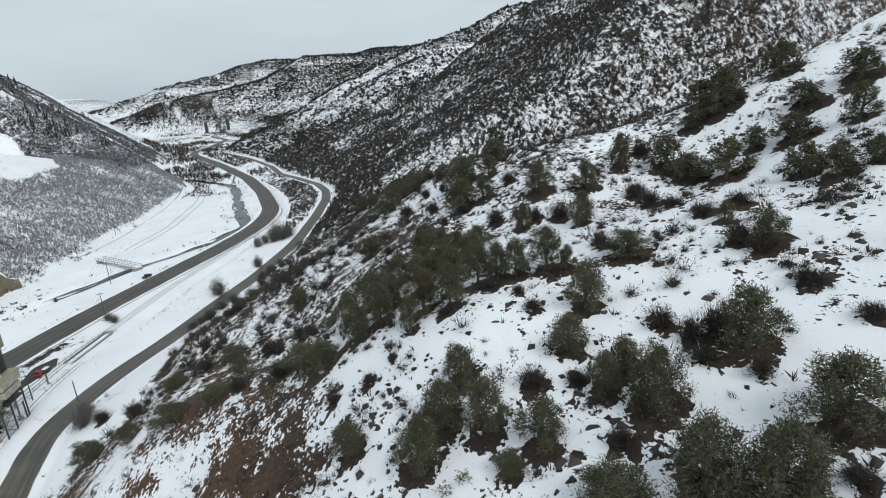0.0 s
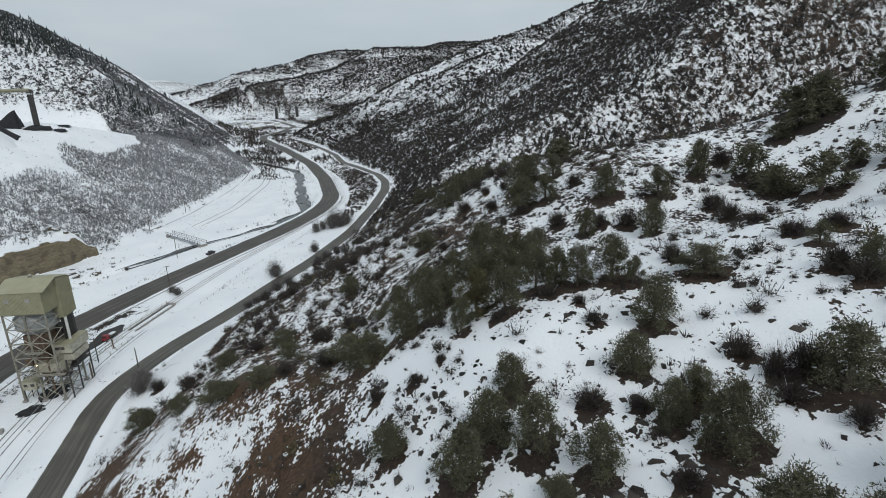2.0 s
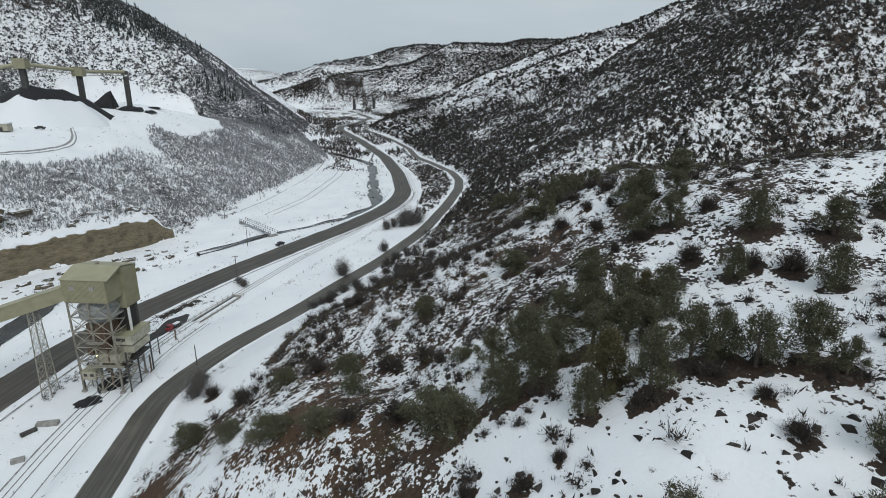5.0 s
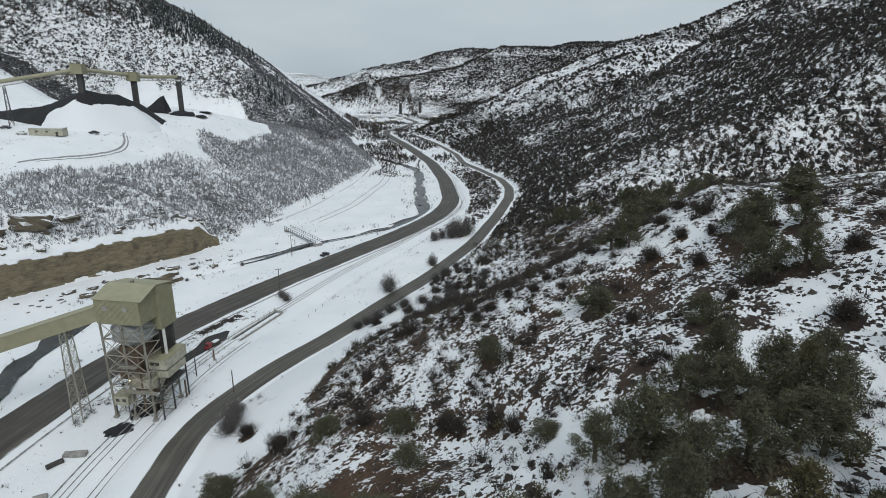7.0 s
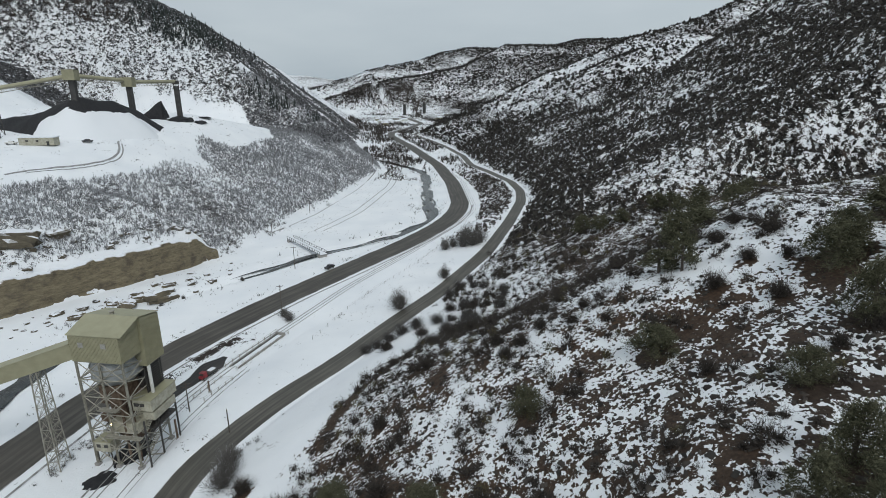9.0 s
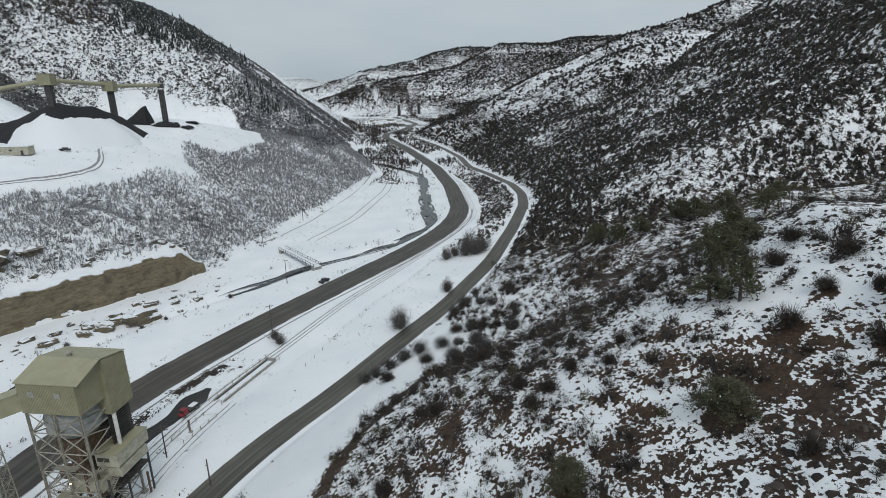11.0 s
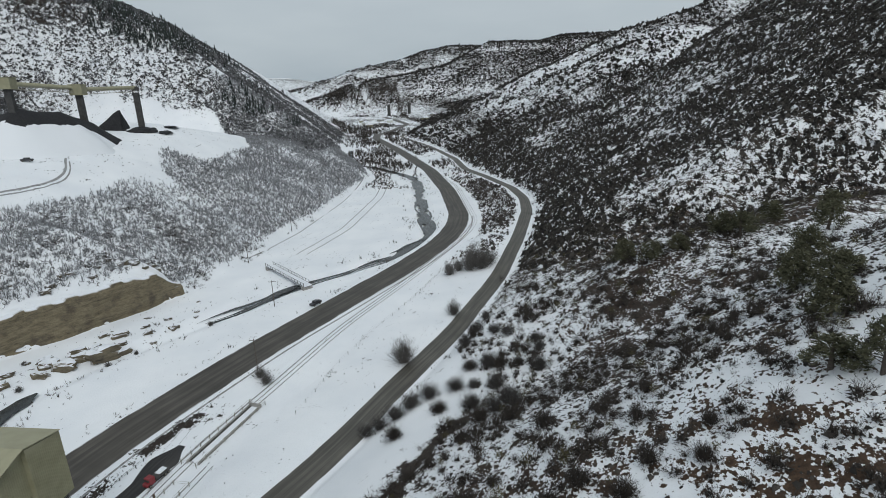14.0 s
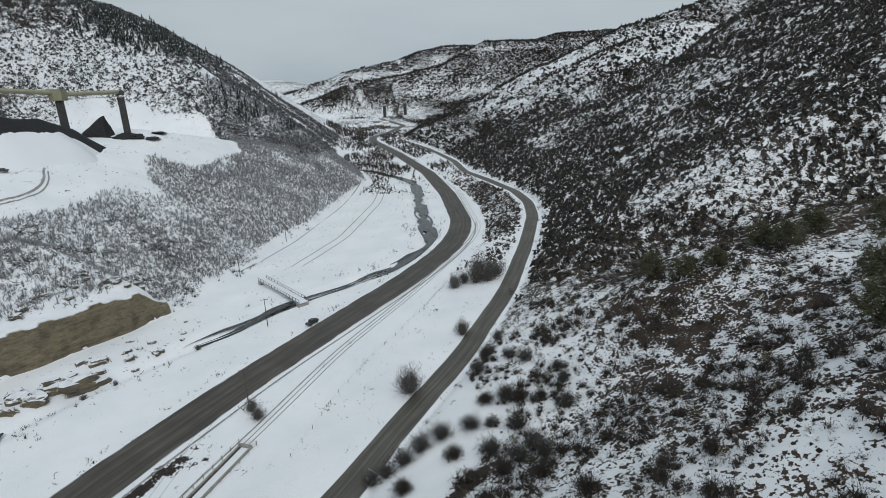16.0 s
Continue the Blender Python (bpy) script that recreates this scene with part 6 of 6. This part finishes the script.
def build_wire(a, b, sag):
    a, b = Vector(a), Vector(b)
    bm = bmesh.new()
    last = a
    for k in range(1, 13):
        q = k / 12
        p = a.lerp(b, q) - Vector((0, 0, sag * 4 * q * (1 - q)))
        add_bar(bm, last, p, 0.045, 4)
        last = p
    return tagged(part("overhead_wire", bm, MAT_DARK), "thin dark overhead wire sagging between poles", "wire", "overhead wires")


def pole_top(k, side):
    x, y, h = POLES[k]
    return (x + side, y, h1(x, y) + h - 0.5)


for side in (-1.0, 1.0):
    build_wire(pole_top(6, side), pole_top(0, side), 1.2)
    build_wire((-77.0 + side, 152, 9.5), pole_top(6, side), 0.3)
    build_wire(pole_top(2, side), pole_top(3, side), 1.0)
    build_wire(pole_top(3, side), pole_top(4, side), 1.0)


def build_fence(points, spacing, tall, name, label, mat, rails=1, post=0.14, wire=0.05):
    """Posts in a row with wires or rails between them."""
    t = empty(name)
    for (ax, ay), (bx, by) in zip(points, points[1:]):
        n = max(1, int(math.hypot(bx - ax, by - ay) / spacing))
        for k in range(n):
            x, y = ax + (bx - ax) * k / n, ay + (by - ay) * k / n
            x2, y2 = ax + (bx - ax) * (k + 1) / n, ay + (by - ay) * (k + 1) / n
            bm = bmesh.new()
            add_box(bm, (post, post, tall + 0.3), pose(x, y, h1(x, y) + tall / 2 - 0.15))
            part("post", bm, mat, t)
            bm = bmesh.new()
            for j in range(rails):
                h = tall * (1 - 0.45 * j) - 0.06
                add_bar(bm, (x, y, h1(x, y) + h), (x2, y2, h1(x2, y2) + h), wire)
            part("wire", bm, mat, t)
    return tagged(t, label, "fence")


build_fence([(-57, 205), (-51.5, 233), (-44.6, 254), (-38.6, 267), (-18.3, 320)], 5.0, 1.2, "field_fence", "thin wire fence on old wooden posts along the field", MAT_WOOD, 2, 0.09, 0.012)
build_fence([(-92.5, 172), (-88.9, 186), (-85.8, 196.5), (-82.5, 210)], 2.0, 0.8, "guard_rail", "low dark guard rail beside the highway", MAT_DARK, 2)
build_fence([(-67, 211.5), (-71.5, 212.5), (-78.5, 189), (-74.5, 187.5), (-67, 211.5)], 3.0, 1.3, "pit_railing", "steel pipe railing round the loading pit", MAT_STEEL, 2)
build_fence([(-73.5, 182), (-77.0, 182.5), (-80.0, 172.5), (-76.6, 171.5), (-73.5, 182)], 2.5, 1.2, "pit_railing", "steel pipe railing beside the track", MAT_STEEL, 2)


def build_pit():
    t = empty("loading_pit", pose(-72.7, 200, h1(-72.7, 200), 0, 0, -16.5))
    bm = bmesh.new()
    for sx in (-1.5, 1.5):
        add_box(bm, (0.35, 23, 0.7), pose(sx, 0, 0.2))
    part("kerb", bm, MAT_CONCRETE, t)
    # dark strip along the pit's left inner edge
    bm = bmesh.new()
    add_box(bm, (0.5, 22, 0.12), pose(-1.1, 0, 0.12))
    part("grate", bm, MAT_DARK, t)
    bm = bmesh.new()
    add_box(bm, (2.1, 22, 0.16), pose(0.25, 0, 0.14))
    part("snow_fill", bm, MAT_SNOW, t)
    bm = bmesh.new()
    add_box(bm, (3.6, 0.4, 1.1), pose(0, 11.4, 0.4))
    part("end_wall", bm, MAT_CONCRETE, t)
    return tagged(t, "long concrete loading pit with a dark inner edge beside the rails", "pit")


build_pit()


def wheel(parent, x, y, r, wide):
    bm = bmesh.new()
    bmesh.ops.create_cone(bm, cap_ends=True, segments=20, radius1=r, radius2=r, depth=wide, matrix=pose(x, y, r, 90, 0, 0))
    w = part("wheel", bm, MAT_TYRE, parent)
    bm = bmesh.new()
    bmesh.ops.create_cone(bm, cap_ends=True, segments=14, radius1=r * 0.55, radius2=r * 0.55, depth=wide + 0.04, matrix=pose(x, y, r, 90, 0, 0))
    part("rim", bm, MAT_STEEL, w)


def build_truck():
    t = empty("flatbed_truck", pose(-81.2, 184.5, h1(-81.2, 184.5) + 0.12, 0, 0, 252) @ Matrix.Diagonal((0.68, 0.72, 0.72, 1)))
    bm = bmesh.new()
    add_box(bm, (2.1, 2.3, 2.3), pose(3.2, 0, 1.75), 0.18)
    add_box(bm, (1.1, 1.9, 1.1), pose(4.6, 0, 1.15), 0.15)
    cab = part("cab", bm, MAT_RED, t, "red truck cab")
    bm = bmesh.new()
    add_box(bm, (0.06, 2.0, 0.85), pose(4.27, 0, 2.3, 0, -10, 0))
    part("windscreen", bm, MAT_DARK, cab)
    bm = bmesh.new()
    add_box(bm, (5.4, 2.3, 0.9), pose(-0.9, 0, 1.35), 0.05)
    bed = part("load_bed", bm, MAT_DARK, t)
    bm = bmesh.new()
    add_box(bm, (3.2, 2.0, 0.5), pose(-1.2, 0, 1.95), 0.2)
    part("snow_load", bm, MAT_SNOW, bed, "snow lying on the load bed")
    bm = bmesh.new()
    add_box(bm, (8.4, 0.9, 0.35), pose(0.6, 0, 0.75))
    part("chassis", bm, MAT_DARK, t)
    for x in (4.2, -1.6, -2.9):
        for sy in (-1.0, 1.0):
            wheel(t, x, sy, 0.52, 0.34)
    return tagged(t, "red flatbed truck under snow parked in the coal yard", "truck")


def build_pickup(x, y, turn, paint, label):
    t = empty("pickup_truck", pose(x, y, h1(x, y) + 0.12, 0, 0, turn))
    bm = bmesh.new()
    add_box(bm, (5.2, 1.9, 0.75), pose(0, 0, 0.85), 0.12)
    body = part("body", bm, paint, t)
    bm = bmesh.new()
    prism(bm, [(-0.9, -0.85), (1.1, -0.85), (1.1, 0.85), (-0.9, 0.85)], 1.2, [1.85, 1.75, 1.75, 1.85])
    part("cabin", bm, paint, body)
    bm = bmesh.new()
    add_box(bm, (0.05, 1.55, 0.45), pose(1.12, 0, 1.45))
    part("windscreen", bm, MAT_DARK, body)
    for wx in (1.6, -1.6):
        for sy in (-0.85, 0.85):
            wheel(t, wx, sy, 0.4, 0.25)
    return tagged(t, label, "car", "vehicles in the valley")


build_truck()
build_pickup(-69.1, 277.8, 62, MAT_CAR, "small dark pickup truck on the highway's shoulder")
build_pickup(-240.5, 319.5, 20, MAT_PALE, "white pickup truck parked beside the mine hut")
build_pickup(-212.7, 336.8, 5, MAT_CAR, "dark pickup truck parked on the snowy mine bench")
build_pickup(-259, 331.5, 10, MAT_CAR, "dark pickup truck parked below the coal pile")


def build_slab(x, y, size, turn, mat, name, label):
    bm = bmesh.new()
    add_box(bm, size, pose(0, 0, size[2] / 2), 0.06)
    ob = part(name, bm, mat)
    ob.matrix_basis = pose(x, y, h1(x, y) - 0.05, 2, 1, turn)
    return tagged(ob, label, "block")


# the first slab stands in for a small wheeled trailer
build_slab(-88.6, 132.4, (4.6, 1.5, 0.9), 12, MAT_CONCRETE, "concrete_slab", "snow-topped grey slab standing for a small trailer beside the track")
build_slab(-90.6, 129.0, (3.2, 1.0, 0.8), 55, MAT_DARK, "steel_crate", "long dark steel crate lying in snow")
build_slab(-86.6, 119.6, (2.4, 1.2, 0.9), 30, MAT_CONCRETE, "concrete_block", "grey concrete block lying in snow")

# reeds, stubble and bank brush on the valley floor
brush("river_brush", (-150, 0, 170, 640), 16000, lambda x, y: np.exp(-(((np.abs(x - river_x(y)) - 8) / 5) ** 2)) * np.clip(0.15 + 1.4 * rough(x, y, 18, 92, 3), 0, 1) * (np.abs(x - highway_x(y)) > 9) * (up_left(x, y) < 0),
      TWIGS_FAR, MAT_FIELD, (0.3, 1.2), 1.1, "brown reeds and twigs along the river banks", "brush", 21)
brush("field_stubble", (-150, 30, 110, 520), 20000, lambda x, y: (up_left(x, y) < -2) * (up_right(x, y) < -4.5) * (np.abs(x - highway_x(y)) > 8) * np.clip(0.08 + 0.9 * rough(x, y, 20, 93, 4), 0, 1),
      TWIGS_FAR, MAT_SHRUB, (0.10, 0.42), 1.2, "dry grass stubble poking through snow", "grass", 22)
fence_x = line([205, 233, 254, 267, 320], [-57, -51.5, -44.6, -38.6, -18.3])
brush("fence_weeds", (-60, -17, 203, 320), 5200, lambda x, y: np.exp(-(((x - fence_x(y)) / (0.5 + 0.8 * ease(285, 240, y))) ** 2)) * np.clip(0.05 + 1.5 * rough(x, y, 9, 71, 3) + 0.5 * ease(278, 286, y), 0, 1), TWIGS_FAR, MAT_SHRUB, (0.2, 0.6), 1.0, "dry weeds along the wire fence in the field", "grass", 34)
brush("bank_reeds", (-100, 10, 322, 500), 4200, lambda x, y: np.exp(-(((x - river_x(y) + 13 + 2 * rough(x, y, 30, 72, 2)) / 1.8) ** 2)) * np.clip(0.35 + 1.3 * rough(x, y, 14, 73, 3), 0, 1) * (up_left(x, y) < -2), TWIGS_FAR, MAT_FIELD, (0.5, 1.5), 1.1, "grey reeds in a row behind the river bank", "brush", 35)
brush("roadside_weeds", (-150, -20, 90, 340), 26000, lambda x, y: np.exp(-(((x - highway_x(y) + 11) / 1.6) ** 2)) * np.clip(0.15 + 1.6 * rough(x, y, 10, 67, 3), 0, 1), TWIGS_FAR, MAT_FIELD, (0.3, 0.8), 1.1, "grey weeds along the highway's far verge", "brush", 33)
brush("verge_brush", (-80, 40, 110, 480), 5200, lambda x, y: np.exp(-(((up_right(x, y) - 8) / 3.2) ** 2)) * np.clip(0.12 + 1.3 * rough(x, y, 14, 94, 3) + 0.25 * ease(230, 260, y) + 0.35 * ease(180, 195, y) * ease(262, 250, y), 0, 1) * ease(126, 140, y), BUSH, MAT_SHRUB, (0.6, 2.0), 0.9, "grey brush along the lane's upper verge", "brush", 23)
brush("median_brush", (-30, 34, 330, 560), 9000, lambda x, y: ease(-32, -24, up_right(x, y)) * ease(-5, -9, up_right(x, y)) * (x - rail_x(y) > 5) * np.clip(0.6 + 1.1 * rough(x, y, 30, 95, 3), 0, 1), BUSH[:3] + SCRUB, MAT_SHRUB, (0.5, 1.7), 0.9, "dark brush on the bank between railway and lane", "brush", 24)
brush("bend_brush", (-110, 40, 520, 1000), 15000, lambda x, y: (up_left(x, y) < -3) * (up_right(x, y) < -5) * (np.abs(x - highway_x(y)) > 9) * (np.abs(x - rail_x(y)) > 4) * np.clip(0.30 + 1.7 * rough(x, y, 45, 96, 3), 0, 1), SCRUB[:2] + TWIGS_FAR, MAT_SHRUB, (0.6, 1.9), 1.1, "brown brush along the valley floor", "brush", 25)
brush("bare_stand", (-190, 10, 575, 1250), 9000, lambda x, y: (up_left(x, y) < 2) * (up_right(x, y) < -6) * (np.abs(x - highway_x(y)) > 10) * (np.abs(x - rail_x(y)) > 4) * np.clip(0.05 + 1.8 * rough(x, y, 50, 63, 3), 0, 1), TWIGS, MAT_SHRUB, (1.3, 2.8), 1.2, "stands of bare grey trees along the valley floor", "trees", 27)
brush("valley_trees", (-420, 60, 860, 1900), 26000, lambda x, y: (up_left(x, y) < 30) * (up_right(x, y) < 20) * (np.abs(x - highway_x(y)) > 10) * np.clip(0.38 + 1.6 * rough(x, y, 110, 97, 3), 0, 1), TWIGS_FAR + SCRUB[:2], MAT_SHRUB, (1.6, 3.8), 1.3, "bare dark cottonwoods round the far hamlet", "trees", 26)


def build_house(x, y, size, turn, k):
    t = empty("far_house", pose(x, y, h1(x, y) - 0.2, 0, 0, turn))
    w, d, h = size
    bm = bmesh.new()
    add_box(bm, (w, d, h), pose(0, 0, h / 2))
    part("wall", bm, (MAT_TAN, MAT_CONCRETE, MAT_PALE)[k % 3], t)
    bm = bmesh.new()
    ends = [(-w / 2 - 0.3, 0), (w / 2 + 0.3, 0)]
    vs = [[bm.verts.new((ex, s * (d / 2 + 0.4), h - 0.1)) for s in (-1, 1)] + [bm.verts.new((ex, 0, h + d * 0.3))] for ex, _ in ends]
    bm.faces.new(vs[0])
    bm.faces.new(vs[1][::-1])
    for i, j in ((0, 2), (2, 1), (1, 0)):
        bm.faces.new((vs[0][i], vs[1][i], vs[1][j], vs[0][j]))
    part("roof", bm, MAT_SNOW, t, "snowy gabled roof")
    return tagged(t, "small house with a snowy gabled roof in the far hamlet", "house", "houses in the hamlet")


for k, (x, y) in enumerate([(-170, 1180), (-150, 1230), (-190, 1250), (-205, 1310), (-165, 1330), (-140, 1290), (-60, 1260), (-45, 1310), (-220, 1380)]):
    build_house(x, y, (13, 9, 5), k * 37, k)
for x, y in ((-165, 1530), (-112, 1540)):
    t = empty("storage_silo", pose(x, y, h1(x, y) - 0.5))
    bm = bmesh.new()
    bmesh.ops.create_cone(bm, cap_ends=True, segments=20, radius1=4, radius2=4, depth=28, matrix=pose(0, 0, 14))
    part("shaft", bm, MAT_POST, t)
    bm = bmesh.new()
    bmesh.ops.create_cone(bm, cap_ends=True, segments=20, radius1=4.3, radius2=1.5, depth=3, matrix=pose(0, 0, 29.4))
    part("cap", bm, MAT_POST, t)
    tagged(t, "tall dark grey silo far down the valley", "silo", "far silos")
